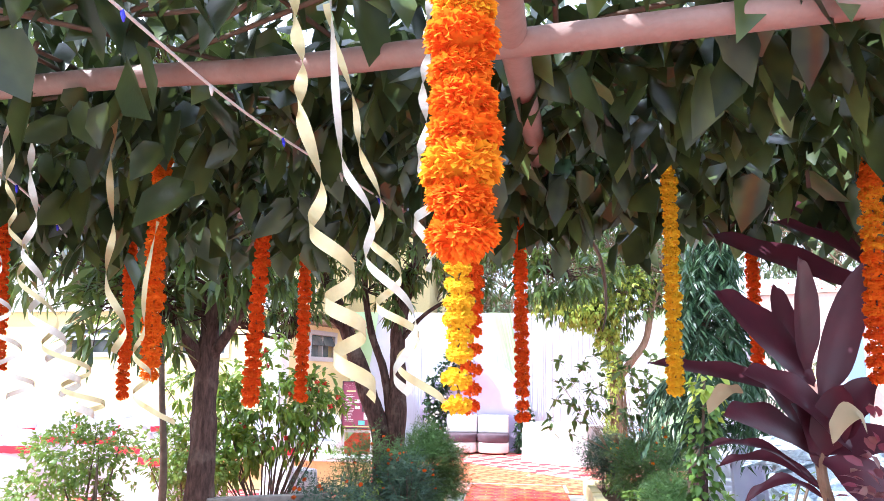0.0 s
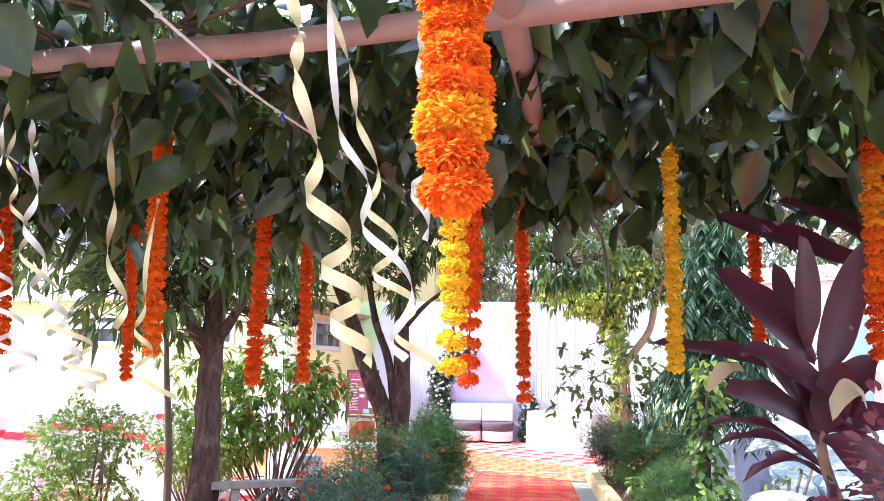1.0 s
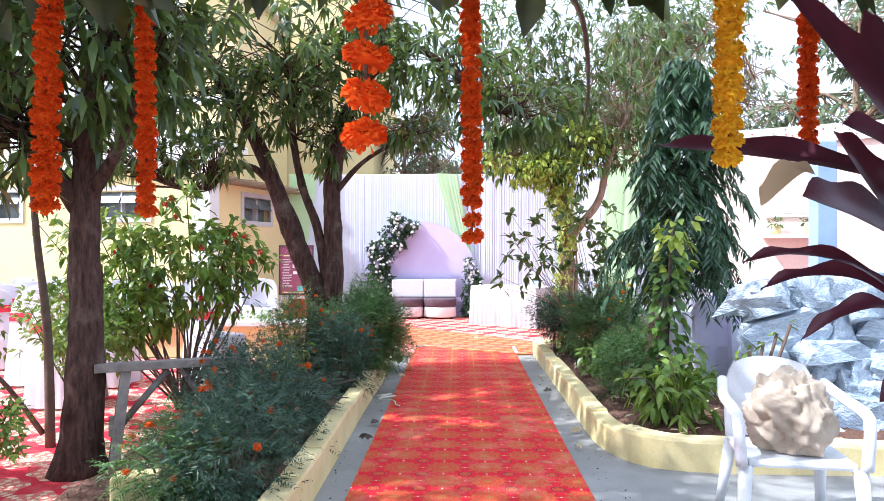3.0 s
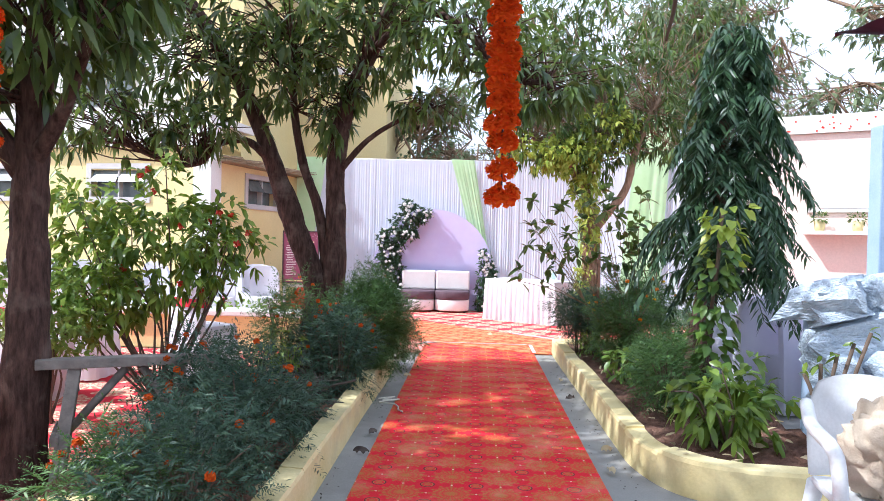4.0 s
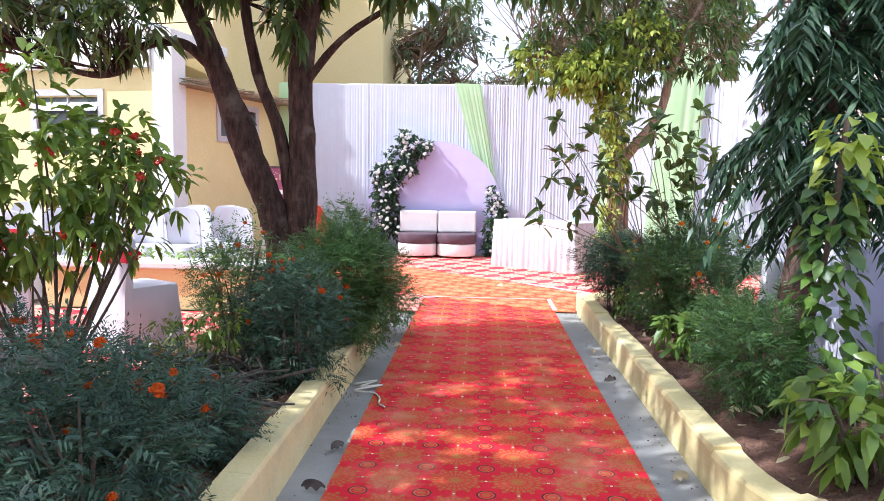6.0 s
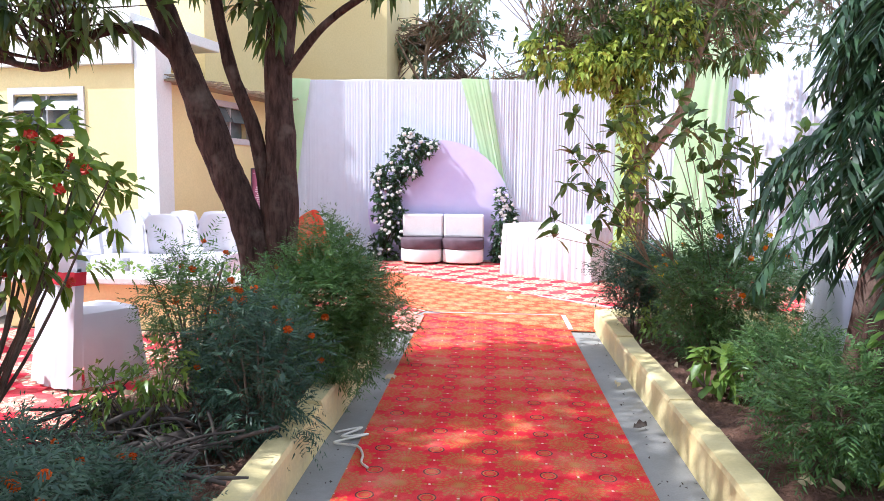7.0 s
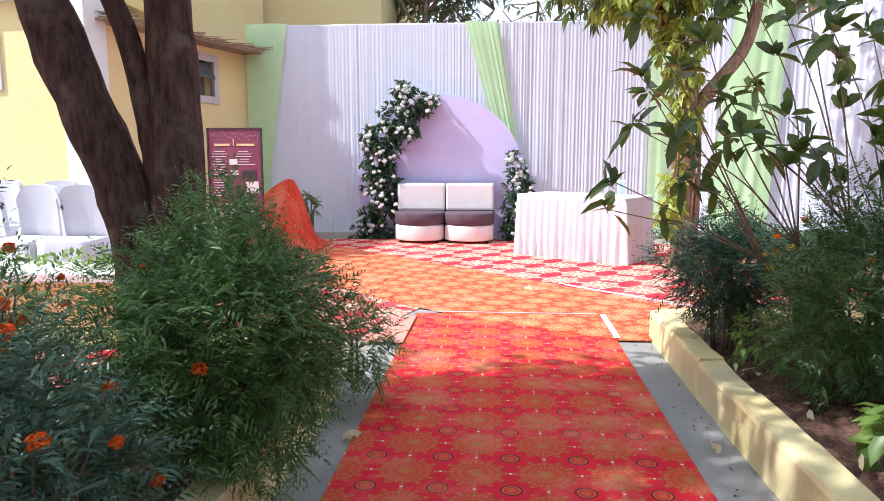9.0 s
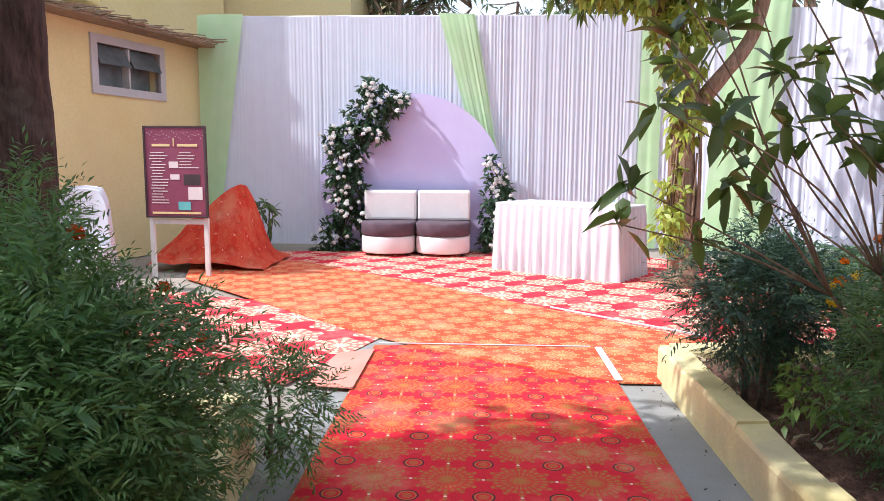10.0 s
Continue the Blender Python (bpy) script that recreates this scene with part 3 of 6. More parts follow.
part("coping", MB().box((-3.66, 9.93, 0.402), (-1.3, 10.36, 0.465), 0.012), M_WHITEWALL, low)
g = np.random.default_rng(77)
p = np.column_stack([g.uniform(-3.5, -1.5, 260), g.uniform(10.05, 10.28, 260), g.uniform(0.46, 0.56, 260)])
part("seedling_leaves", add_leaves(MB(), p, g.normal(0, 1, (260, 3)) + [0, 0, 0.8], 0.07, 0.035, g, fine=False), M_SHRUB, low, kind="stuff")


# ---------------------------------------------------------------- carpets
def carpet(name, outline, z, mat, label, thick=0.006, wave=0.004, cell=0.08):
    """Flat cloth cut to an outline (convex), with slight waves and a real edge."""
    bm = bmesh.new()
    xs, ys = [p[0] for p in outline], [p[1] for p in outline]
    nx, ny = int((max(xs) - min(xs)) / cell) + 1, int((max(ys) - min(ys)) / cell) + 1
    grid = [[bm.verts.new((min(xs) + cell * i, min(ys) + cell * j, 0)) for i in range(nx + 1)] for j in range(ny + 1)]
    for j in range(ny):
        for i in range(nx):
            bm.faces.new((grid[j][i], grid[j][i + 1], grid[j + 1][i + 1], grid[j + 1][i]))
    cx, cy = sum(xs) / len(xs), sum(ys) / len(ys)
    for k in range(len(outline)):
        a, b = Vector((*outline[k], 0)), Vector((*outline[(k + 1) % len(outline)], 0))
        n = Vector((b.y - a.y, a.x - b.x, 0))
        if n.dot(Vector((cx, cy, 0)) - a) > 0:
            n = -n
        bmesh.ops.bisect_plane(bm, geom=bm.verts[:] + bm.edges[:] + bm.faces[:], plane_co=a, plane_no=n, clear_outer=True)
    for v in bm.verts:
        v.co.z = z + thick + wave * abs(noise.noise((v.co.x * 2.4, v.co.y * 2.4, z * 90)))
    rim = [e for e in bm.edges if e.is_boundary]
    ex = bmesh.ops.extrude_edge_only(bm, edges=rim)
    for v in ex["geom"]:
        if isinstance(v, bmesh.types.BMVert):
            v.co.z = z
    me = bpy.data.meshes.new(name)
    bm.to_mesh(me)
    bm.free()
    me.materials.append(mat)
    return tagged(new(name, me), label, "carpet")


carpet("runner_carpet", [(0.0, -2.5), (1.355, -2.5), (1.36, 11.0), (0.0, 11.0)], 0.006, M_RUNNER, "long red runner carpet with gold medallions")
carpet("cream_carpet", [(-1.7, 10.62), (-0.35, 10.22), (0.05, 11.3), (-1.1, 12.3), (-2.6, 12.9)], 0.003, M_CREAMCARPET, "red carpet with large cream flowers")
carpet("back_carpet", [(-2.4, 14.4), (2.0, 11.3), (5.2, 9.9), (6.5, 12.0), (2.2, 15.6), (-2.4, 15.4)], 0.004, M_CREAMCARPET, "red carpet with large cream flowers before the stage")
carpet("orange_carpet", [(-1.9, 12.6), (-0.1, 11.25), (0.2, 10.95), (1.38, 10.32), (1.60, 10.32), (2.2, 11.22), (0.4, 12.9), (-1.2, 14.5), (-2.6, 14.6)], 0.012, M_ORANGECARPET, "orange carpet with small medallions laid across", 0.008)
carpet("plain_carpet", [(-0.26, 10.16), (0.015, 10.12), (0.02, 10.86), (0.33, 11.02), (-0.04, 11.30), (-0.12, 11.16)], 0.022, M_PLAINRED, "folded back plain pink red carpet corner", 0.003)
carpet("seating_carpet", [(-9.5, 4.4), (-1.42, 4.4), (-1.42, 9.9), (-9.5, 9.9)], 0.002, M_CREAMCARPET, "red carpet with cream flowers under the seating")
carpet("side_carpet", [(2.0, 10.6), (6.4, 8.0), (7.4, 9.4), (3.0, 11.2)], 0.001, M_CREAMCARPET, "red carpet with cream flowers beside the planter")
hem = thing("carpet_hem", "white folded hem strip on the carpet end", "hem")
part("strip", MB().box((1.345, 10.33, 0.024), (1.385, 10.98, 0.03), 0.002), M_WHITECLOTH, hem)
part("end_strip", MB().box((0.03, 10.992, 0.0245), (1.32, 11.004, 0.0285), 0.001), M_WHITECLOTH, hem)
hem2 = thing("carpet_seam", "pale woven seam along the carpets", "hem")
part("strip", MB().tube([(1.2, 12.16, 0.026), (1.7, 11.69, 0.026), (2.2, 11.23, 0.026)], 0.007, 6), M_WHITECLOTH, hem2)


# ---------------------------------------------------------------- stage backdrop
def drape(name, a, b, z1, mat, label, seed, pleat=0.075, amp=0.022, z0=0.03, slant=(0, 0), cat="curtain"):
    """Hanging pleated cloth from a to b; slant shifts the two lower corners along it."""
    g = random.Random(seed)
    a, b = Vector((*a, 0)), Vector((*b, 0))
    d = (b - a).normalized()
    n = Vector((d.y, -d.x, 0))
    L = (b - a).length
    cols = max(12, int(L / pleat * 7))
    ph, u = [], 0.0
    for i in range(cols + 1):
        u += g.uniform(0.25, 1.75) * 2 * math.pi / 7
        ph.append(u)
    rows = []
    for k in range(9):
        f = k / 8
        z = z1 + (z0 - z1) * f
        row = []
        for i in range(cols + 1):
            s = L * i / cols
            s2 = s + (slant[0] * (1 - i / cols) + slant[1] * i / cols) * f
            gate = 0.25 + 1.5 * abs(noise.noise((s * 0.9, seed, 5.0)))
            lump = gate * (0.45 * math.sin(ph[i]) + 1.5 * noise.noise((s * 5.3 + 0.5 * f, seed, 1.0)) + 1.5 * noise.noise((s * 12 + 0.35 * f, seed, 0.0)) + 0.9 * noise.noise((s * 29, seed, 2.0 + 0.4 * f)))
            o = amp * (1.0 + (1.6 * min(1.0, max(0.0, s - 2.6)) if L > 5 else 0)) * lump * (0.55 + 0.6 * f) + 0.02 * math.sin(s * 2.3 + seed) * f
            zz = z - (0.015 * math.sin(s * 3.1 + seed) ** 2 if k == 0 else 0)
            row.append(a + d * s2 + n * o + Vector((0, 0, zz)))
        rows.append(row)
    th = thing(name, label, cat)
    part("cloth", MB().sheet(rows), mat, th)
    return th


YB = 15.97
drape("white_curtain", (-2.98, YB + 0.05), (2.75, YB + 0.05), 2.97, M_CURTAIN, "tall white pleated backdrop curtain", 1, 0.05, 0.0095)
drape("green_drape", (-2.98, YB - 0.02), (-2.38, YB - 0.02), 2.985, M_GREENCLOTH, "light green side drape on the backdrop", 2, 0.2, 0.008, slant=(0, -0.42))
drape("green_drape", (0.12, YB + 0.0), (0.58, YB + 0.0), 2.985, M_GREENCLOTH, "narrow light green drape on the backdrop", 3, 0.07, 0.014, z0=0.9, slant=(0.58, 0.36))
drape("green_drape", (2.66, YB - 0.03), (2.92, YB - 0.06), 2.98, M_GREENCLOTH, "light green drape behind the creeper tree", 4, 0.12, 0.014)
drape("white_curtain", (2.75, YB), (4.6, YB - 0.4), 2.97, M_CURTAIN, "white pleated backdrop curtain panel", 5, 0.06, 0.025)
drape("green_drape", (3.75, YB - 0.28), (4.35, YB - 0.42), 3.9, M_GREENCLOTH, "tall pale green drape hung over the curtain", 6, 0.14, 0.02, slant=(-0.35, -0.2))
drape("white_curtain", (4.6, YB - 0.42), (7.6, YB - 2.6), 3.0, M_CURTAIN, "white pleated side curtain tied in folds", 7, 0.09, 0.04)
tr = thing("backdrop_frame", "white steel backdrop frame rail", "frame")
part("rail", MB().tube([(-3.0, YB + 0.09, 2.96), (4.6, YB + 0.09, 2.96)], 0.02, 8), M_WHITEWOOD, tr)
for x in (-2.97, 0.0, 2.75, 4.58):
    part("upright", MB().tube([(x, YB + 0.12, 0), (x, YB + 0.12, 2.97)], 0.02, 8), M_WHITEWOOD, tr)

disc = thing("round_backdrop", "lilac cloth covered round backdrop panel", "panel")
CX, CZ, CR = -0.20, 0.80, 1.17
bm = MB()
ring = [(CX + CR * math.cos(w), CZ + CR * math.sin(w)) for w in np.linspace(-0.73, math.pi + 0.73, 72)]
n = len(ring)
bm.add([(x, 15.72, max(z, 0.01)) for x, z in ring] + [(x, 15.78, max(z, 0.01)) for x, z in ring], [tuple(range(n)), tuple(reversed(range(n, 2 * n)))] + [(i, i + n, (i + 1) % n + n, (i + 1) % n) for i in range(n)], False)
part("panel", bm, M_LILAC, disc)


def sofa(at, turn):
    s = thing("lounge_seat", "white armless lounge seat with a grey velvet cushion", "sofa", at, "lounge seats", turn)
    w, d = 0.322, 0.34

    def plan(k, grow=0.0):
        pts = [(-w - grow, d), (-w - grow, -0.05)]
        pts += [((-w - grow) * math.cos(a), -0.05 - (0.26 + grow) * math.sin(a)) for a in np.linspace(0.12, math.pi - 0.12, 14)]
        return pts + [(w + grow, -0.05), (w + grow, d)]

    def block(z0, z1, grow, soft):
        o = plan(0, grow)
        c = Vector((0, 0.05))
        levels = [(z0, 1 - soft), (z0 + 0.02, 1.0), (z1 - 0.025, 1.0), (z1 - 0.006, 1 - soft * 0.5), (z1, 1 - soft * 1.6)]
        v = [(c.x + (x - c.x) * k, c.y + (y - c.y) * k, z) for z, k in levels for x, y in o]
        q = len(o)
        f = [(i * q + j, i * q + (j + 1) % q, (i + 1) * q + (j + 1) % q, (i + 1) * q + j) for i in range(len(levels) - 1) for j in range(q)]
        f += [tuple(reversed(range(q))), tuple(range((len(levels) - 1) * q, len(levels) * q))]
        return MB().add(v, f)

    part("base", block(0.035, 0.235, 0.0, 0.03), M_SOFA, s)
    part("cushion", block(0.238, 0.40, 0.006, 0.05), M_SEAT, s, "grey velvet seat cushion")
    part("backrest", MB().box((-w, 0.13, 0.403), (w, d, 0.765), 0.03), M_SOFA, s)
    for x, y in ((-0.24, -0.15), (0.24, -0.15), (-0.24, 0.28), (0.24, 0.28)):
        part("foot", MB().lathe([(0.0, 0), (0.025, 0), (0.03, 0.04), (0, 0.04)], 10, (x, y)), M_BOARDEDGE, s)
    return s


sofa((-0.435, 15.27, 0.012), 0)
sofa((0.222, 15.27, 0.012), 0)

# skirted table
tbl = thing("skirted_table", "table with a pleated white cloth skirt", "table", (0.84, 14.22, 0), turn=-36)
part("tabletop", MB().box((-0.01, -0.02, 0.685), (1.36, 0.66, 0.715), 0.012), M_TABLECLOTH, tbl)


def skirt(pts, z1, seed, name="skirt", parent=None, pleat=0.05, amp=0.012, flare=0.03, mat=None):
    g = random.Random(seed)
    line = []
    for a, b in zip(pts, pts[1:]):
        a, b = Vector((*a, 0)), Vector((*b, 0))
        k = max(2, int((b - a).length / pleat * 5))
        n = Vector((b.y - a.y, a.x - b.x, 0)).normalized()
        line += [(a + (b - a) * i / k, n) for i in range(k + (b == Vector((*pts[-1], 0))))]
    rows = []
    for z, m in ((z1, 0.2), (z1 - 0.06, 0.8), (z1 * 0.5, 1.0), (0.008, 1.35)):
        ph = 0.0
        row = []
        gg = random.Random(seed)
        for p, n in line:
            ph += gg.uniform(0.6, 1.4) * 2 * math.pi / 5
            row.append(p + n * (amp * math.sin(ph) * m + flare * (1 - z / z1)) + Vector((0, 0, z)))
        rows.append(row)
    return part(name, MB().sheet(rows), mat or M_TABLECLOTH, parent)


skirt([(-0.01, 0.66), (-0.01, -0.02), (1.36, -0.02), (1.36, 0.66), (-0.01, 0.66)], 0.69, 4, parent=tbl, pleat=0.09, amp=0.024)
cards = thing("standing_card", "small framed card standing on the table", "card", (1.98, 13.95, 0.716), turn=-20)
part("card", MB().box((-0.05, -0.005, 0.0), (0.05, 0.005, 0.17), 0.002, m=pose(0, 0, 0, -12)), M_WHITEWOOD, cards)
part("print", MB().box((-0.035, -0.0085, 0.02), (0.035, -0.006, 0.15), m=pose(0, 0, 0, -12)), M_BLUEPAINT, cards)

# sign board
sg = thing("sign_board", "maroon printed notice board on white wooden legs", "sign", (-2.24, 13.4, 0), turn=-2)
part("panel", MB().box((-0.29, -0.012, 0.60), (0.29, 0.012, 1.44), 0.003), M_BOARD, sg)
for lo, hi in (((-0.305, 0.585), (0.305, 0.603)), ((-0.305, 1.437), (0.305, 1.455)), ((-0.305, 0.603), (-0.287, 1.437)), ((0.287, 0.603), (0.305, 1.437))):
    part("frame_bar", MB().box((lo[0], -0.02, lo[1]), (hi[0], 0.02, hi[1]), 0.002), M_BOARDEDGE, sg)
part("title", MB().box((-0.22, -0.017, 1.262), (-0.045, -0.0125, 1.285)).box((0.03, -0.017, 1.262), (0.225, -0.0125, 1.285)).box((-0.012, -0.017, 1.262), (-0.002, -0.0125, 1.34)), M_GOLDPRINT, sg, "gold title bars")
rb = random.Random(9)
ln = MB()
for c0, c1, rows_ in ((-0.25, -0.06, 18), (0.02, 0.24, 6)):
    for k in range(rows_):
        ln.box((c0 + rb.uniform(0, 0.03), -0.016, 1.20 - 0.028 * k), (c0 + (c1 - c0) * rb.uniform(0.6, 1.0), -0.0125, 1.207 - 0.028 * k))
part("print_text", ln, M_PALEPRINT, sg, "pale bars of writing", "stuff")
part("footer", MB().box((-0.24, -0.017, 0.622), (0.24, -0.0125, 0.642)), M_GOLDPRINT, sg)
for a, b, c, d, mt in ((-0.06, 1.06, 0.03, 1.12, M_PALEPRINT), (-0.05, 0.95, 0.04, 1.0, M_PALEPRINT), (0.08, 0.90, 0.24, 1.0, M_BOARDEDGE), (0.12, 0.76, 0.26, 0.88, M_PALEPRINT), (0.02, 0.66, 0.14, 0.74, M_TEAL)):
    part("picture", MB().box((a, -0.0165, b), (c, -0.0125, d)), mt, sg)
dots = MB()
for k in range(34):
    x = -0.27 + 0.0165 * k
    z = 1.385 + 0.022 * math.sin(k * 0.9) - 0.02 * (k % 3)
    dots.box((x, -0.016, z), (x + 0.006, -0.0125, z + 0.006))
part("fairy_dots", dots, M_PALEPRINT, sg, kind="stuff")
for x in (-0.27, 0.27):
    part("leg", MB().box((x - 0.022, 0.013, 0.0), (x + 0.022, 0.05, 1.3), 0.004), M_WHITEWOOD, sg)
part("crossbar", MB().box((-0.247, 0.02, 0.52), (0.247, 0.045, 0.57), 0.004), M_WHITEWOOD, sg)

# orange carpet thrown over a heap beside the board
hp = thing("draped_carpet", "orange red carpet piled up beside the notice board", "carpet")
rows = []
for j in range(26):
    f = j / 25
    row = []
    for i in range(30):
        u = i / 29
        x = -2.75 + 1.22 * u
        y = 13.75 + 1.1 * f
        ridge = math.exp(-((u - 0.67) / (0.42 if u < 0.67 else 0.13)) ** 2) * math.exp(-((f - 0.55) / 0.30) ** 2)
        z = 0.03 + 0.82 * ridge ** 0.75 * (0.82 + 0.18 * u / 0.62) + 0.16 * math.exp(-((u - 0.2) / 0.25) ** 2) * math.exp(-((f - 0.4) / 0.3) ** 2) + 0.05 * noise.noise((x * 4, y * 4, 1))
        row.append((x + 0.06 * noise.noise((y * 3, x * 2, 3)), y, max(z, 0.025)))
    rows.append(row)
part("cloth", MB().sheet(rows), M_ORANGEROLL, hp)


# ---------------------------------------------------------------- trees
def tree(name, label, limbs, blobs, bark, leafm, seed, length=0.15, width=0.045, per=6, hang=0.35, fine=False, twig=0.006, sides=10, leafname="crown"):
    g = np.random.default_rng(seed)
    th = thing(name, label, "tree")
    tk, ends = MB(), []
    rg = random.Random(seed)
    for pts, r0, r1 in limbs:
        line = curve(pts, 7)
        n = len(line)
        rad = [r0 + (r1 - r0) * i / (n - 1) + 0.012 * r0 / 0.1 * noise.noise(p * 6) for i, p in enumerate(line)]
        if pts[0][2] < 0.3:
            rad = [r * (1 + 0.55 * math.exp(-(p.z - pts[0][2]) / 0.13)) for r, p in zip(rad, line)]
        tk.tube(line, rad, sides, 0.05, rg)
        ends += line[n // 2:]
    cr = MB()
    for c, r, count in blobs:
        p, d = in_blob(c, r, count, g)
        add_whorls(cr, p, d, per, length, width, g, 0.35, fine, hang)
        pick = p[:: max(1, count // 40)]
        near = sorted(ends, key=lambda e: (e - Vector(c)).length)[:8]
        twigs(tk, near, pick, g, twig)
    part("trunk", tk, bark, th)
    part(leafname, cr, leafm, th, kind="stuff")
    return th


# near left tree
# Crowns above z 4, with their limbs, are unseen, added to shade the path.
tree("near_tree", "dark trunked mango tree beside the seating", [
    ([(-1.70, 5.35, 0), (-1.67, 5.38, 0.8), (-1.70, 5.42, 1.5), (-1.66, 5.4, 2.2), (-1.5, 5.3, 2.9)], 0.118, 0.06),
    ([(-1.72, 5.42, 1.6), (-1.95, 5.3, 2.0), (-2.4, 5.2, 2.5)], 0.06, 0.025),
    ([(-1.70, 5.42, 1.65), (-1.45, 5.3, 1.95), (-1.2, 5.1, 2.3)], 0.05, 0.02),
    ([(-1.5, 5.3, 2.9), (-1.0, 5.6, 3.6), (-0.2, 6.0, 4.1), (0.5, 6.4, 4.3)], 0.05, 0.02),
    ([(-1.5, 5.3, 2.9), (-1.7, 4.9, 3.9), (-2.3, 4.4, 4.7), (-3.3, 4.2, 5.0)], 0.05, 0.02)],
    [((-1.75, 5.3, 2.55), (0.85, 0.7, 0.5), 210), ((-2.7, 5.3, 2.75), (0.9, 0.8, 0.6), 200), ((-1.3, 5.2, 2.75), (0.5, 0.5, 0.4), 90), ((-2.1, 5.0, 2.0), (0.5, 0.4, 0.3), 60), ((-0.9, 5.9, 4.1), (1.0, 1.1, 0.4), 170), ((0.3, 6.3, 4.4), (1.0, 1.2, 0.4), 190), ((-3.5, 4.3, 5.0), (1.3, 1.4, 0.5), 340), ((-2.1, 4.0, 5.1), (1.0, 1.3, 0.5), 190), ((-3.4, 2.9, 5.2), (1.0, 0.8, 0.4), 90), ((-4.9, 4.5, 4.9), (0.9, 1.2, 0.5), 210)],
    M_BARK, M_MANGO, 11, 0.17, 0.05, 6)

# forked mango tree
# Crowns at z 5 and the limb ends reaching them: unseen, added for shade.
FY = 8.84
tree("forked_mango_tree", "forked mango tree with rough dark bark", [
    ([(-0.86, FY, 0), (-0.80, FY, 0.6), (-0.77, FY, 1.4), (-0.78, FY, 2.1), (-0.66, FY - 0.07, 2.7), (-0.42, FY - 0.12, 3.2), (-0.2, FY - 0.22, 3.9), (-0.4, FY - 0.6, 4.7)], 0.128, 0.05),
    ([(-0.88, FY - 0.02, 0.1), (-0.95, FY - 0.02, 0.85), (-1.14, FY - 0.02, 1.35), (-1.36, FY - 0.04, 1.95), (-1.62, FY - 0.06, 2.6), (-2.0, FY - 0.22, 3.3), (-2.8, FY - 1.0, 4.5), (-3.5, FY - 1.8, 4.9)], 0.140, 0.04),
    ([(-0.84, FY - 0.01, 0.85), (-0.88, FY, 1.25), (-0.96, FY, 1.66), (-1.12, FY, 2.1), (-1.22, FY, 2.7), (-1.2, FY - 0.02, 3.4)], 0.06, 0.032),
    ([(-0.74, FY - 0.02, 2.0), (-0.45, FY - 0.12, 2.3), (-0.1, FY - 0.22, 2.5), (0.2, FY - 0.32, 2.62)], 0.032, 0.014),
    ([(-1.42, FY - 0.04, 2.08), (-1.62, FY - 0.2, 2.26), (-1.85, FY - 0.35, 2.20), (-2.0, FY - 0.4, 2.02), (-2.25, FY - 0.5, 2.0), (-2.6, FY - 0.7, 2.15)], 0.042, 0.014),
    ([(-0.5, FY - 0.12, 3.1), (0.05, FY - 0.4, 3.45), (0.5, FY - 0.7, 3.2), (0.85, FY - 0.9, 2.75), (1.25, FY - 1.0, 2.68)], 0.045, 0.016)],
    [((-2.2, 8.3, 2.95), (0.8, 0.7, 0.45), 150), ((-2.1, 8.3, 2.35), (0.65, 0.4, 0.26), 80), ((-1.25, 8.6, 3.05), (0.6, 0.6, 0.5), 110), ((-0.5, 8.6, 3.3), (0.8, 0.7, 0.55), 170), ((0.45, 8.2, 3.25), (0.75, 0.6, 0.38), 110), ((1.15, 7.75, 2.72), (0.6, 0.4, 0.30), 100), ((-2.9, 8.1, 2.4), (0.5, 0.5, 0.4), 80), ((-0.80, 8.8, 2.65), (0.28, 0.3, 0.45), 46), ((0.10, 8.5, 2.62), (0.35, 0.25, 0.16), 26), ((-0.2, 8.5, 4.0), (1.2, 0.9, 0.5), 90), ((-1.15, 7.85, 3.45), (0.95, 0.75, 0.35), 80), ((-3.7, 6.7, 5.0), (1.3, 1.4, 0.5), 420), ((-2.6, 6.0, 5.0), (0.8, 1.2, 0.5), 190), ((-3.5, 7.9, 5.1), (0.9, 0.6, 0.4), 110)],
    M_BARK, M_MANGO, 12, 0.155, 0.046, 6)

# creeper clad tree
ct = tree("creeper_tree", "pale trunked tree wrapped in yellow green creeper", [
    ([(2.53, 13.3, 0), (2.50, 13.3, 0.7), (2.47, 13.3, 1.3), (2.50, 13.25, 1.75), (2.42, 13.3, 2.1), (2.15, 13.3, 2.6), (2.0, 13.4, 3.3)], 0.12, 0.06),
    ([(2.49, 13.27, 1.55), (2.72, 13.2, 1.85), (3.0, 13.2, 2.25), (3.15, 13.2, 2.9), (3.5, 13.3, 3.7)], 0.075, 0.045),
    ([(2.35, 13.3, 2.2), (2.6, 13.4, 2.9), (2.7, 13.5, 3.8)], 0.05, 0.03),
    ([(2.1, 13.3, 2.7), (1.6, 13.3, 3.0), (1.1, 13.4, 2.9)], 0.03, 0.012)],
    [((2.9, 13.5, 3.9), (1.5, 1.0, 0.9), 330), ((1.7, 13.4, 3.1), (0.8, 0.6, 0.5), 150), ((3.6, 13.4, 3.2), (0.7, 0.6, 0.5), 110), ((1.4, 13.3, 4.2), (1.2, 0.9, 0.6), 160), ((2.6, 13.2, 3.0), (0.6, 0.5, 0.6), 110), ((3.3, 13.6, 5.2), (2.2, 1.3, 0.9), 300), ((1.5, 13.5, 5.1), (1.2, 1.0, 0.7), 150)],
    M_BARKPALE, M_MANGO, 13, 0.17, 0.045, 6)
g = np.random.default_rng(31)
cv = MB()
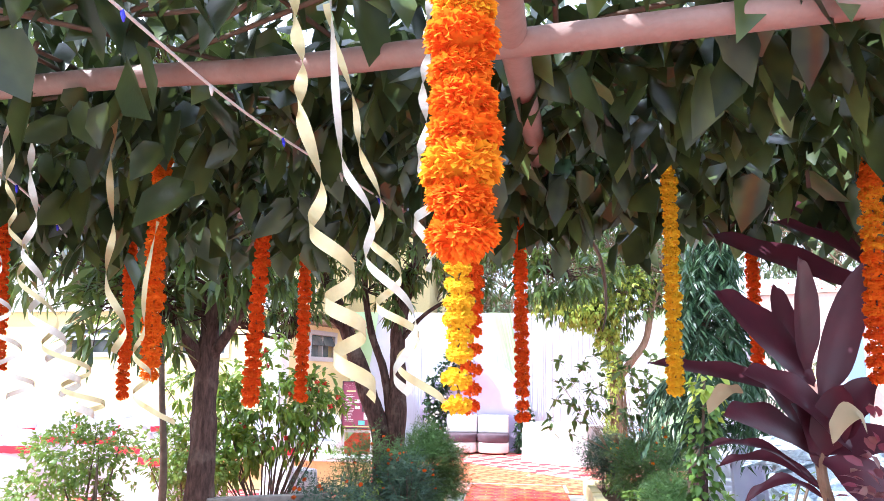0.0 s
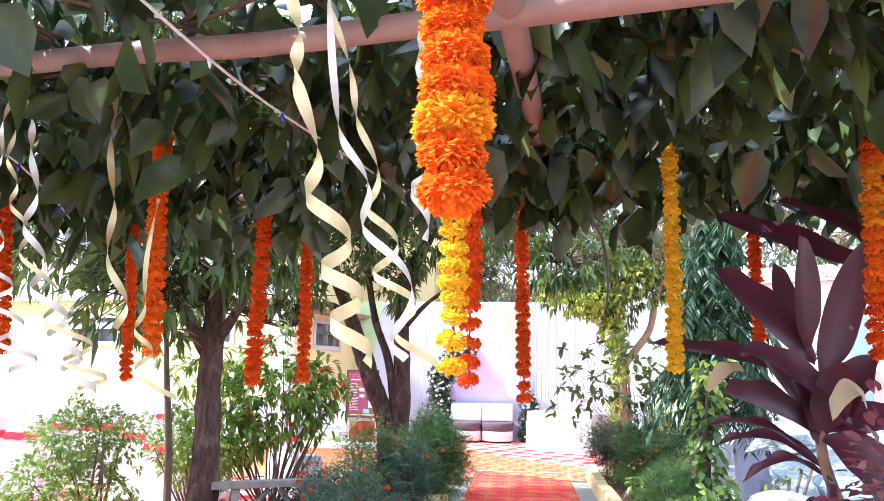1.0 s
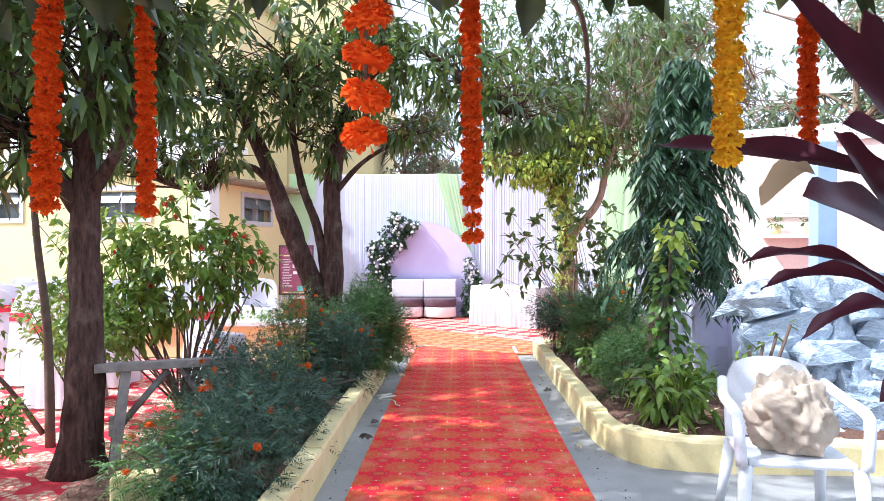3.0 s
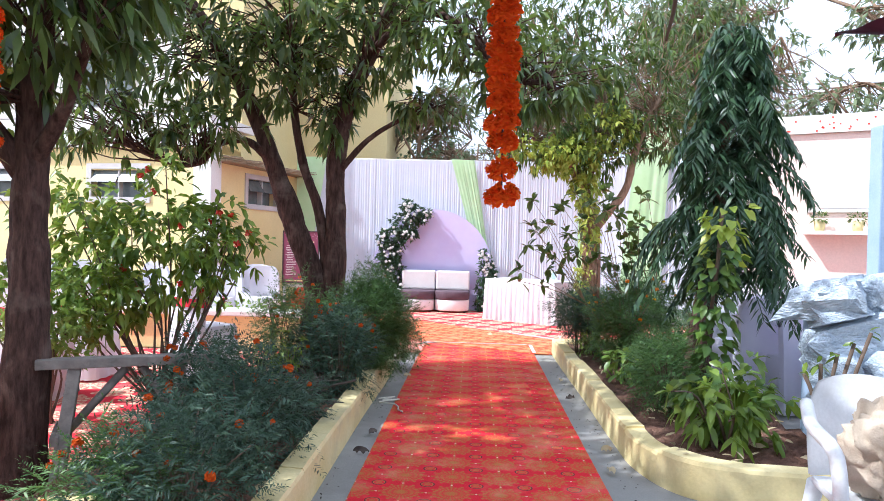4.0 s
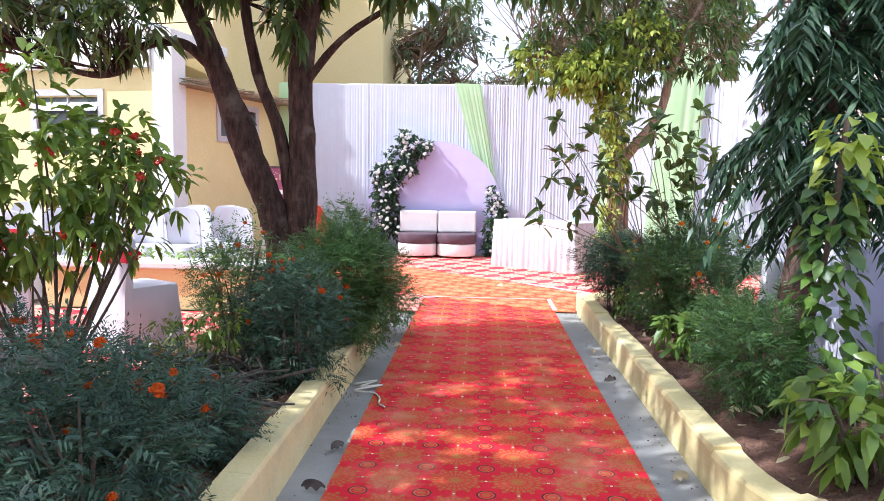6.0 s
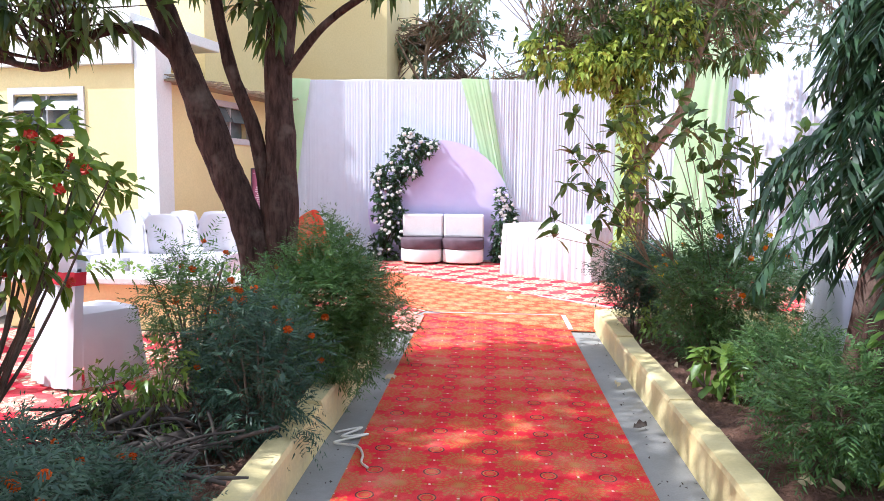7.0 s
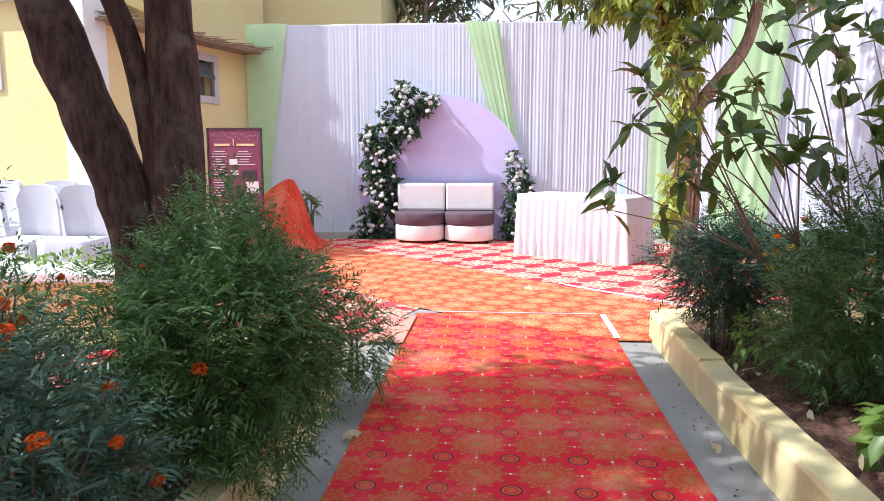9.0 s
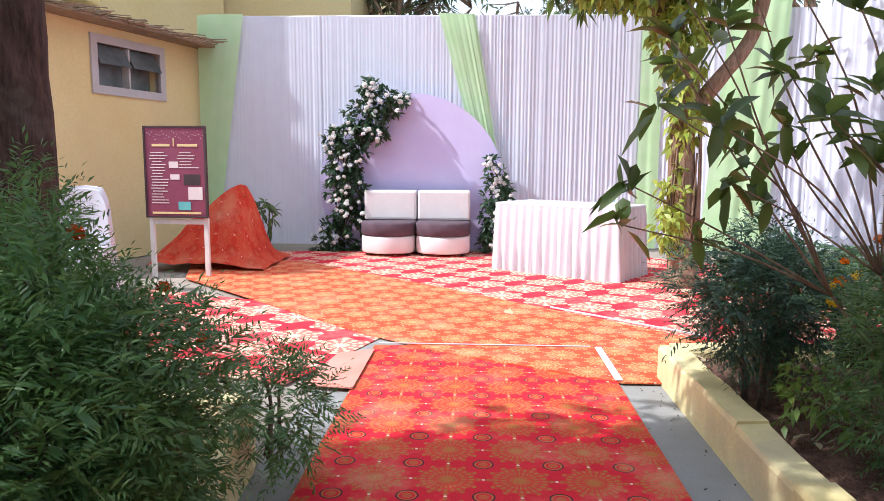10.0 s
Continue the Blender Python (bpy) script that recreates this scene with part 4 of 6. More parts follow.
for c, r, n in (((2.36, 13.15, 0.75), (0.12, 0.15, 0.4), 34), ((2.44, 13.18, 1.65), (0.16, 0.16, 0.4), 60), ((2.36, 13.12, 2.2), (0.26, 0.22, 0.36), 110), ((2.22, 13.1, 2.75), (0.42, 0.32, 0.42), 210), ((1.85, 13.1, 2.75), (0.42, 0.3, 0.32), 110), ((2.7, 13.1, 3.2), (0.5, 0.4, 0.45), 170), ((1.3, 13.2, 2.95), (0.4, 0.3, 0.25), 60), ((2.3, 13.0, 0.6), (0.14, 0.2, 0.22), 26)):
    p, d = in_blob(c, r, n, g)
    add_whorls(cv, p, d, 5, 0.10, 0.05, g, 0.3, False, 0.5)
part("creeper", cv, M_VINE, ct, "yellow green creeper leaves", "stuff")
sh = MB()
for i in range(34):
    a = g.uniform(0, 6.28)
    z0 = g.uniform(0.0, 0.6)
    sh.tube(curve([(2.52 + 0.13 * math.cos(a), 13.3 + 0.13 * math.sin(a), z0), (2.50 + 0.135 * math.cos(a + 0.5), 13.3 + 0.135 * math.sin(a + 0.5), z0 + 0.6), (2.48 + 0.13 * math.cos(a + 1.0), 13.3 + 0.13 * math.sin(a + 1.0), z0 + 1.2)], 5), 0.009, 5)
part("creeper_stem", sh, M_BARKPALE, ct, kind="stuff")

# drooping mast tree, with money plant on its trunk
dt = thing("mast_tree", "drooping dark green mast tree", "tree")
part("trunk", MB().tube(curve([(2.38, 7.5, 0), (2.40, 7.5, 0.5), (2.52, 7.55, 1.5), (2.60, 7.6, 2.95)], 6), [0.125 - 0.0045 * i for i in range(19)], 12, 0.06, random.Random(2)), M_BARK, dt)
cr = MB()
g = np.random.default_rng(41)
for k in range(400):
    f = k / 400
    z = 1.10 + 1.95 * f + g.normal(0, 0.06)
    a = g.uniform(0, 6.283)
    reach = 0.50 * max(0.10, 1 - max(0.0, f - 0.12)) ** 0.85 * (1 + 0.30 * math.sin(3 * a + 4.1 * z) + 0.16 * math.sin(9 * z))
    if math.sin(3 * a + 5 * z) * math.sin(2 * a - 7 * z) > 0.42:
        continue
    o = Vector((math.cos(a), math.sin(a), 0))
    reach *= (0.78 if o.y < -0.3 else 1.0) * (0.9 if o.x < 0 else 1.0)
    c = Vector((2.60 + 0.06 * f, 7.58, z))
    base = c + o * reach * g.uniform(0.0, 0.35)
    L = reach * g.uniform(0.55, 1.0) + 0.16
    o = (o + Vector((g.normal(0, 0.22), g.normal(0, 0.22), 0))).normalized()
    sag = g.uniform(0.35, 1.1)
    pts = [base, base + o * (L * 0.38) + Vector((0, 0, 0.05)), base + o * (L * 0.72) + Vector((0, 0, -L * 0.20 * sag)), base + o * (L * 0.92) + Vector((0, 0, -L * 0.72 * sag))]
    line = curve(pts, 6)
    cr.tube(line[::3], [0.004] * len(line[::3]), 3, caps=False)
    b, w = [], []
    for i in range(2, len(line)):
        d = (line[i] - line[i - 1]).normalized()
        sd = d.cross(Vector((0, 0, 1)))
        sd = sd.normalized() if sd.length > 0.05 else Vector((-o.y, o.x, 0))
        for sg_ in (-1, 1):
            b.append(line[i])
            w.append(sd * sg_ * 0.9 + d * 0.55 + Vector((g.normal(0, 0.12), g.normal(0, 0.12), -0.30 + g.normal(0, 0.15))))
    add_leaves(cr, np.array(b), np.array(w), g.uniform(0.09, 0.145), 0.025, g, 0.35, 0.12, 0.4, False)
part("crown", cr, M_ASHOKA, dt, kind="stuff")
mp = thing("money_plant", "yellow green money plant climbing a dark trunk", "plant")
# Yellow green tone at the top; lower leaves darkened for the shade there.
for tone, n, z0, z1 in ((M_POTHOSLIGHT, 44, 1.22, 1.64), (M_POTHOS, 200, 0.2, 1.32)):
    lv = MB()
    z = g.uniform(z0, z1, n)
    a = g.uniform(-3.5, 0.0, n)
    r = 0.05 + g.uniform(0, 0.09, n) + 0.05 * np.clip(0.9 - z, 0, 1)
    cxm = 2.30 + 0.055 * z + 0.03 * np.sin(z * 5)
    b = np.column_stack([cxm + r * np.cos(a), 6.98 + r * np.sin(a), z])
    w = np.column_stack([np.cos(a), np.sin(a), g.normal(-0.5, 0.5, n)])
    add_leaves(lv, b, w, 0.086, 0.078, g, 0.35, 0.14, 0.34, True)
    part("leaves", lv, tone, mp, "bright yellow green upper leaves" if tone is M_POTHOSLIGHT else "", kind="stuff")
part("stem", MB().tube(curve([(2.38, 7.36, 0.12), (2.33, 7.1, 0.6), (2.36, 7.0, 1.2), (2.38, 6.99, 1.6)], 6), 0.014, 6), M_STEM, mp)

# far trees behind the backdrop
for i, (x, y, h, leafy) in enumerate(((-0.9, 21.5, 5.6, 1.3), (1.6, 25.0, 5.6, 0), (3.4, 22.0, 6.0, 1.6), (5.6, 18.0, 7.4, 2.2), (8.4, 15.0, 7.0, 2.4), (7.0, 22.0, 8.5, 2.2), (0.7, 31.0, 6.0, 1), (13.0, 14.0, 7.0, 1), (-13.0, 30.0, 8.0, 1))):
    f = h / 6
    g = random.Random(70 + i)
    limbs = [([(x, y, 0), (x + 0.1, y, h * 0.3), (x - 0.1, y, h * 0.6), (x, y, h * 0.9)], 0.14, 0.03)]
    for k in range(9):
        a = g.uniform(0, 6.28)
        z = h * g.uniform(0.35, 0.75)
        limbs.append(([(x, y, z), (x + 0.7 * f * math.cos(a), y + 0.7 * f * math.sin(a), z + 0.6 * f), (x + 1.5 * f * math.cos(a), y + 1.5 * f * math.sin(a), z + g.uniform(0.5, 1.6) * f)], 0.05, 0.012))
    blobs = [((x + g.uniform(-1.3, 1.3) * f, y + g.uniform(-1, 1), h * g.uniform(0.55, 0.95)), (0.9 * f, 0.9 * f, 0.6 * f), int(10 + 36 * leafy)) for k in range(9)]
    tree("far_tree", "leafy tree far behind the backdrop" if leafy else "thin half bare tree behind the backdrop", limbs, blobs, M_BARKPALE, M_FAR, 100 + i, 0.20, 0.07, 5, 0.2, False, 0.012, 6)


# ---------------------------------------------------------------- shrubs
def bloom(r, petals, seed, layers=5, flat=0.75):
    """A ruffled pompon of many small petals, with a core."""
    g = np.random.default_rng(seed)
    mb = MB()
    mb.lathe([(0.001, -r * 0.55 * flat), (r * 0.5, -r * 0.45 * flat), (r * 0.78, 0), (r * 0.5, r * 0.45 * flat), (0.001, r * 0.55 * flat)], 8)
    d = unit(g.normal(0, 1, (petals, 3)) * [1, 1, flat])
    b = d * r * 0.62 * [1, 1, flat]
    size = (90 / petals) ** 0.5
    add_leaves(mb, b, d + g.normal(0, 0.3, (petals, 3)), r * (0.30 + 0.2 * size), r * 0.5 * size, g, 0.0, 0.3, 0.75, False)
    return mb


M_BUSHFLOWER = leaf_mat("brick orange marigold petal", (0.48, 0.055, 0.006), (0.66, 0.13, 0.010), (0.7, 0.16, 0.01), 0.7, 0.25, 0.15)
BLOOM_FAR = {k: bloom(0.021, 60, 5 + i).mesh("flower", m) for i, (k, m) in enumerate((("o", M_MARI_O), ("d", M_BUSHFLOWER), ("y", M_MARI_Y)))}


def fern_bush(name, label, c, r, count, mat, seed, flowers=(), fl=8, frond=0.115, stems=9, group="marigold bushes"):
    """Bushy plant of finely divided leaves on thin stems, rooted in the bed."""
    g = np.random.default_rng(seed)
    th = thing(name, label, "plant", group=group)
    stm = MB()
    base = Vector((c[0], c[1], 0.12))
    tops = []
    for k in range(stems):
        a, q = g.uniform(0, 6.28), g.uniform(0.2, 0.85)
        top = Vector((c[0] + r[0] * q * math.cos(a), c[1] + r[1] * q * math.sin(a), c[2] + r[2] * g.uniform(0.0, 0.7)))
        stm.tube(curve([base + Vector((0.05 * math.cos(a), 0.05 * math.sin(a), 0)), base.lerp(top, 0.5) + Vector((0, 0, 0.05)), top], 4), [0.008 - 0.0006 * i for i in range(9)], 5)
        tops.append(top)
    part("stem", stm, M_STEM, th, kind="stuff")
    count = int(count * 2.9)
    p, d = in_blob(c, r, count, g, 0.2)
    p[:, 2] = np.maximum(p[:, 2], 0.17)
    way = unit(d * 0.8 + g.normal(0, 0.5, (count, 3)) + [0, 0, 0.25])
    B, W, L = [], [], []
    for i in range(count):
        w = way[i]
        sd = np.cross(w, unit(g.normal(0, 0.35, 3) + [0, 0, 1.0]))
        sd /= max(np.linalg.norm(sd), 1e-6)
        f = frond * g.uniform(0.7, 1.25)
        for j in range(6):
            q = p[i] + w * f * (0.12 + 0.15 * j) + np.array([0, 0, -0.25 * f * (j / 6) ** 2])
            for s in (-1, 1):
                B.append(q)
                W.append(sd * s + w * 0.75)
                L.append(f * (0.42 - 0.045 * j))
        B.append(p[i] + w * f * 0.9)
        W.append(w)
        L.append(f * 0.22)
    L = np.array(L)
    part("foliage", add_leaves(MB(), np.array(B), np.array(W), L, L * 0.21, g, 0.2, 0.1, 0.45, False), mat, th, kind="stuff")
    if flowers:
        q, d = in_blob(c, r, fl, g, 0.95)
        for i in range(fl):
            if d[i, 2] < -0.35:
                d[i, 2] *= -1
            o = part("flower", BLOOM_FAR[flowers[i % len(flowers)]], None, th)
            o.location = (c[0] + d[i, 0] * r[0], c[1] + d[i, 1] * r[1], c[2] + abs(d[i, 2]) * r[2] * 1.02)
            o.rotation_euler = (g.uniform(-0.6, 0.6), g.uniform(-0.6, 0.6), g.uniform(0, 6))
            o.scale = [g.uniform(0.6, 0.98)] * 3
    return th


def leafy_bush(name, label, base, blobs, mat, seed, length, width, per=5, droop=0.35, hang=0.2, flower=None, fl=0, stems=6, fine=True, cat="shrub", stemr=0.012):
    g = np.random.default_rng(seed)
    th = thing(name, label, cat)
    st, lv = MB(), MB()
    allp = []
    for c, r, n in blobs:
        p, d = in_blob(c, r, n, g, 0.25)
        p[:, 2] = np.maximum(p[:, 2], 0.2)
        add_whorls(lv, p, d, per, length, width, g, droop, fine, hang)
        allp += list(p)
        for k in range(stems):
            q = p[int(g.integers(n))]
            b = Vector(base) + Vector(g.normal(0, 0.03, 3) * [1, 1, 0])
            st.tube(curve([b, b.lerp(Vector(q), 0.5) + Vector(g.normal(0, 0.05, 3)), q], 5), [stemr * (1 - 0.07 * i) for i in range(11)], 5)
    part("stem", st, M_STEM, th, kind="stuff")
    part("foliage", lv, mat, th, kind="stuff")
    for k in range(fl):
        q = allp[int(g.integers(len(allp)))]
        o = part("flower", flower, None, th)
        o.location = tuple(q + g.normal(0, 0.04, 3))
        o.rotation_euler = tuple(g.uniform(-1, 1, 3))
    return th


MARI_L = (((-0.52, 4.55, 0.36), (0.34, 0.38, 0.34), 320, "b", 3), ((-0.80, 4.55, 0.32), (0.26, 0.30, 0.24), 190, "g", 9), ((-0.55, 5.35, 0.45), (0.36, 0.42, 0.36), 340, "b", 12), ((-0.90, 5.75, 0.44), (0.29, 0.34, 0.34), 270, "b", 18), ((-0.52, 6.12, 0.28), (0.26, 0.28, 0.18), 190, "b", 4), ((-0.78, 6.30, 0.24), (0.26, 0.28, 0.14), 170, "b", 0), ((-1.10, 6.55, 0.26), (0.24, 0.26, 0.16), 120, "b", 3),
    ((-0.38, 7.16, 0.48), (0.27, 0.30, 0.36), 300, "b", 12), ((-0.86, 7.62, 0.62), (0.27, 0.26, 0.38), 210, "g", 6), ((-0.62, 7.5, 0.46), (0.22, 0.24, 0.30), 140, "b", 5), ((-1.15, 8.2, 0.5), (0.26, 0.3, 0.34), 110, "g", 5))
for i, (c, r, n, kind, fl) in enumerate(MARI_L):
    fern_bush("marigold_bush", "feathery marigold bush with small orange flowers", c, r, n, M_FERNBLUE if kind == "b" else M_FERN, 200 + i, ("d", "d", "d"), fl)
fern_bush("large_marigold_bush", "tall rounded feathery green bush at the bed end", (-0.30, 8.1, 0.60), (0.37, 0.43, 0.43), 1900, M_FERN, 220, ("d",), 6, 0.105, 16)
fern_bush("drooping_marigold", "drooping thin feathery sprig over the planter edge", (-0.06, 9.1, 0.30), (0.18, 0.18, 0.19), 95, M_FERN, 221, (), 0, 0.12, 6)
fern_bush("marigold_bush", "blue green feathery bush beside the carpet", (1.81, 9.72, 0.60), (0.35, 0.30, 0.29), 420, M_FERNBLUE, 230)
fern_bush("marigold_bush", "feathery marigold bush with orange flowers", (2.22, 8.95, 0.62), (0.48, 0.46, 0.44), 950, M_FERN, 231, ("o", "o", "y"), 16)
fern_bush("marigold_bush", "low feathery green bush in the bed", (2.02, 7.0, 0.42), (0.25, 0.28, 0.27), 260, M_FERN, 232)
fern_bush("marigold_bush", "sparse feathery green bush in the bed", (2.28, 7.95, 0.36), (0.30, 0.32, 0.24), 300, M_FERN, 233)
fern_bush("marigold_bush", "low dark feathery bush in the bed", (1.98, 9.95, 0.50), (0.3, 0.25, 0.3), 220, M_FERN, 234)

RED = bloom(0.022, 14, 55).mesh("flower", M_REDFLOWER)
leafy_bush("thin_shrub", "thin dark stalked shrub among dead branches", (-0.86, 6.92, 0.1), [((-0.90, 6.92, 0.42), (0.26, 0.2, 0.2), 60), ((-0.75, 7.0, 0.5), (0.15, 0.15, 0.15), 30)], M_HIBISCUS, 311, 0.06, 0.018, 5, 0.3, 0.3, stems=9, fine=False, stemr=0.006)
leafy_bush("hibiscus_bush", "glossy hibiscus bush with red flowers", (-1.75, 7.1, 0.0), [((-1.75, 7.0, 1.25), (0.66, 0.5, 0.58), 230), ((-2.1, 6.8, 0.90), (0.45, 0.45, 0.33), 90), ((-1.40, 7.2, 1.22), (0.40, 0.4, 0.30), 80), ((-2.3, 6.9, 1.4), (0.45, 0.4, 0.45), 90), ((-1.3, 7.1, 1.42), (0.2, 0.2, 0.25), 18)], M_HIBISCUS, 301, 0.098, 0.045, 5, 0.4, 0.25, RED, 22)
leafy_bush("light_shrub", "thin light green shrub by the seating", (-2.3, 6.6, 0.0), [((-2.35, 6.5, 0.85), (0.42, 0.36, 0.32), 200), ((-2.1, 6.3, 0.7), (0.32, 0.3, 0.27), 120)], M_SHRUB, 302, 0.07, 0.03, 6, 0.2, 0.0, fine=False)
leafy_bush("round_shrub", "small leaved round shrub on thin stems", (-2.5, 5.2, 0.0), [((-2.45, 5.1, 1.0), (0.40, 0.38, 0.27), 300), ((-2.6, 4.9, 0.62), (0.44, 0.42, 0.30), 380), ((-1.95, 4.75, 0.45), (0.30, 0.28, 0.26), 200)], M_SHRUB, 303, 0.05, 0.025, 6, 0.2, 0.0, fine=False, stemr=0.016)
sl = thing("slender_tree", "slender bare stemmed sapling", "tree")
part("trunk", MB().tube(curve([(-2.2, 5.9, 0), (-2.22, 5.9, 0.8), (-2.27, 5.85, 1.5), (-2.3, 5.8, 2.3)], 6), [0.035 - 0.001 * i for i in range(19)], 8), M_STEM, sl)
part("limb", MB().tube(curve([(-2.25, 5.9, 0.1), (-2.45, 5.75, 0.5), (-2.75, 5.6, 0.85)], 6), [0.022 - 0.001 * i for i in range(13)], 6), M_STEM, sl)
g = np.random.default_rng(8)
p, d = in_blob((-2.4, 5.7, 2.2), (0.55, 0.5, 0.4), 120, g)
part("crown", add_whorls(MB(), p, d, 5, 0.08, 0.035, g, 0.2), M_SHRUB, sl, kind="stuff")
leafy_bush("broad_leaf_plant", "low plant with pale veined broad leaves", (2.15, 6.15, 0.1), [((2.15, 6.12, 0.42), (0.32, 0.28, 0.22), 60)], M_HIBISCUS, 304, 0.12, 0.05, 5, 0.5, 0.2, cat="plant")
leafy_bush("broad_leaf_plant", "low leafy plant beside the planter edge", (1.95, 8.15, 0.1), [((1.95, 8.15, 0.3), (0.16, 0.16, 0.12), 22)], M_SHRUB, 305, 0.11, 0.05, 5, 0.5, 0.2, cat="plant")

# umbrella leaved shrub with long bare stems
us = thing("umbrella_shrub", "bare stemmed shrub with glossy leaf whorls", "shrub")
st, lv = MB(), MB()
g = np.random.default_rng(61)
root = Vector((2.15, 9.15, 0.1))
for k in range(6):
    a = -2.9 + 0.62 * k
    fork = root + Vector((0.34 * math.cos(a) - 0.05, 0.14 * math.sin(a) - 0.05, 0.62 + 0.08 * (k % 3)))
    line = curve([root + Vector((0.03 * k - 0.08, 0, 0)), root.lerp(fork, 0.5) + Vector((0, 0, 0.06)), fork], 5)
    st.tube(line, [0.0062 - 0.0002 * i for i in range(len(line))], 6)
    for h in range(7):
        q = (k + (h + g.uniform(-0.3, 0.3)) / 7) / 6
        tip = Vector((1.06 + 1.62 * q + g.normal(0, 0.08), 8.95 + g.uniform(-0.32, 0.25), 1.0 + 0.115 * h + 0.18 * math.sin(math.pi * q) + g.normal(0, 0.05)))
        line = curve([fork, fork.lerp(tip, 0.55) + Vector((g.normal(0, 0.04), g.normal(0, 0.04), 0.02)), tip], 5)
        st.tube(line, [0.0042 - 0.0002 * i for i in range(len(line))], 5)
        add_whorls(lv, np.array([tip]), np.array([[0, 0, 0.2]]), 8, 0.125, 0.054, g, 0.25, True, 0.05, 1.5)
        if h % 2 == 0:
            add_whorls(lv, np.array([line[-4]]), np.array([[0, 0, 0.2]]), 5, 0.115, 0.050, g, 0.25, True, 0.05, 1.5)
part("stem", st, M_BARKPALE, us, kind="stuff")
part("foliage", lv, M_MANGO, us, kind="stuff")


def cycad(at, n, length, seed):
    g = np.random.default_rng(seed)
    th = thing("sago_palm", "low sago palm with arching fronds", "palm", group="sago palms")
    part("trunk", MB().lathe([(0.0, at[2] - 0.02), (0.09, at[2] - 0.02), (0.10, at[2] + 0.1), (0.06, at[2] + 0.2), (0.0, at[2] + 0.22)], 10, at[:2]), M_BARK, th)
    for k in range(n):
        a = 2 * math.pi * k / n + g.normal(0, 0.15)
        L = length * g.uniform(0.8, 1.15)
        o = Vector((math.cos(a), math.sin(a), 0))
        b0 = Vector(at) + Vector((0, 0, 0.18)) + o * 0.05
        rise = g.uniform(0.35, 0.8)
        line = curve([b0, b0 + o * L * 0.35 + Vector((0, 0, L * rise * 0.6)), b0 + o * L * 0.75 + Vector((0, 0, L * rise * 0.55)), b0 + o * L + Vector((0, 0, L * rise * 0.15))], 8)
        mb = MB().tube(line, [0.008 - 0.00025 * i for i in range(len(line))], 4, caps=False)
        B, W, S = [], [], []
        for i in range(3, len(line)):
            d = (line[i] - line[i - 1]).normalized()
            sd = d.cross(Vector((0, 0, 1))).normalized()
            for s in (-1, 1):
                for h in (0.0, 0.5):
                    B.append(line[i].lerp(line[i - 1], h))
                    W.append(sd * s + d * 0.6 + Vector((0, 0, 0.25)))
                    S.append(0.15 * math.sin(math.pi * min(1, 0.12 + 0.88 * i / len(line))) + 0.03)
        S = np.array(S)
        add_leaves(mb, np.array(B), np.array(W), S, S * 0.085, g, 0.15, 0.05, 0.4, False)
        part("frond", mb, M_CYCAD, th)
    return th


cycad((2.45, 10.15, 0.2), 15, 0.75, 1)
cycad((3.2, 10.9, 0.0), 14, 0.75, 2)
cycad((3.0, 12.2, 0.0), 13, 0.65, 3)


# ---------------------------------------------------------------- pergola over the start of the path
pg = thing("pergola", "pinkish rusted pipe pergola", "pergola")
for name, pts, r in (("cross_pipe", [(-3.4, 2.5, 2.42), (-0.82, 1.9, 2.35), (0.0, 1.74, 2.31), (0.36, 1.62, 2.28), (0.9, 1.45, 2.24), (3.4, 0.9, 2.2)], 0.030), ("long_pipe", [(0.60, 1.0, 2.21), (0.62, 1.5, 2.26), (0.72, 2.6, 2.31), (0.80, 3.5, 2.33)], 0.032), ("cross_pipe", [(-3.0, 3.75, 2.36), (0.8, 3.3, 2.34), (3.2, 3.1, 2.3)], 0.028), ("long_pipe", [(-2.2, -1.0, 2.4), (-2.2, 3.7, 2.42)], 0.03), ("long_pipe", [(2.6, -1.0, 2.3), (2.6, 3.4, 2.36)], 0.03), ("cross_pipe", [(-3.2, -0.9, 2.36), (3.2, -0.9, 2.3)], 0.03)):
    part(name, MB().tube(curve(pts, 5), r, 14), M_POLE, pg)
for x, y in ((-2.2, -0.9), (2.6, -0.9), (-3.0, 3.75), (3.1, 3.1)):
    part("post", MB().tube([(x, y, 0), (x, y, 2.36)], 0.03, 12), M_POLE, pg)

cl = thing("pergola_climber", "dense broad leaved climber over the pergola", "climber")
g = np.random.default_rng(90)
lv = MB()
n = 7500
x, y = g.uniform(-3.6, 3.8, n), g.uniform(1.35, 3.08, n)
z = 2.36 + 0.05 * x * 0 + np.abs(g.normal(0, 0.16, n)) - 0.10 * g.random(n)
edge = np.clip((y - 2.3) / 0.7, 0, 1)
z = z - edge * g.uniform(0, 0.23, n)
side = np.clip((np.abs(x - 0.7) - 0.9) / 2.0, 0, 1)
z = z - side * g.uniform(0, 0.13, n)
ok = ~((np.abs(x - 0.62) < 0.28) & (y < 1.6) & (z < 2.4)) & ~((x > -1.6) & (x < 1.0) & (y < 1.86 - 0.16 * x) & (z < 2.47))
b = np.column_stack([x, y, z])[ok]
w = np.column_stack([g.normal(0, 0.7, len(b)), g.normal(-0.2, 0.7, len(b)), g.normal(-0.75, 0.5, len(b))])
add_leaves(lv, b, w, 0.138, 0.088, g, 0.25, 0.2, 0.42, True)
# Sparse leaves, mostly behind the view, added to shade the path's start.
n = 330
b = np.column_stack([g.uniform(-3.6, 3.8, n), g.uniform(-1.8, 1.5, n), g.uniform(2.42, 2.8, n)])
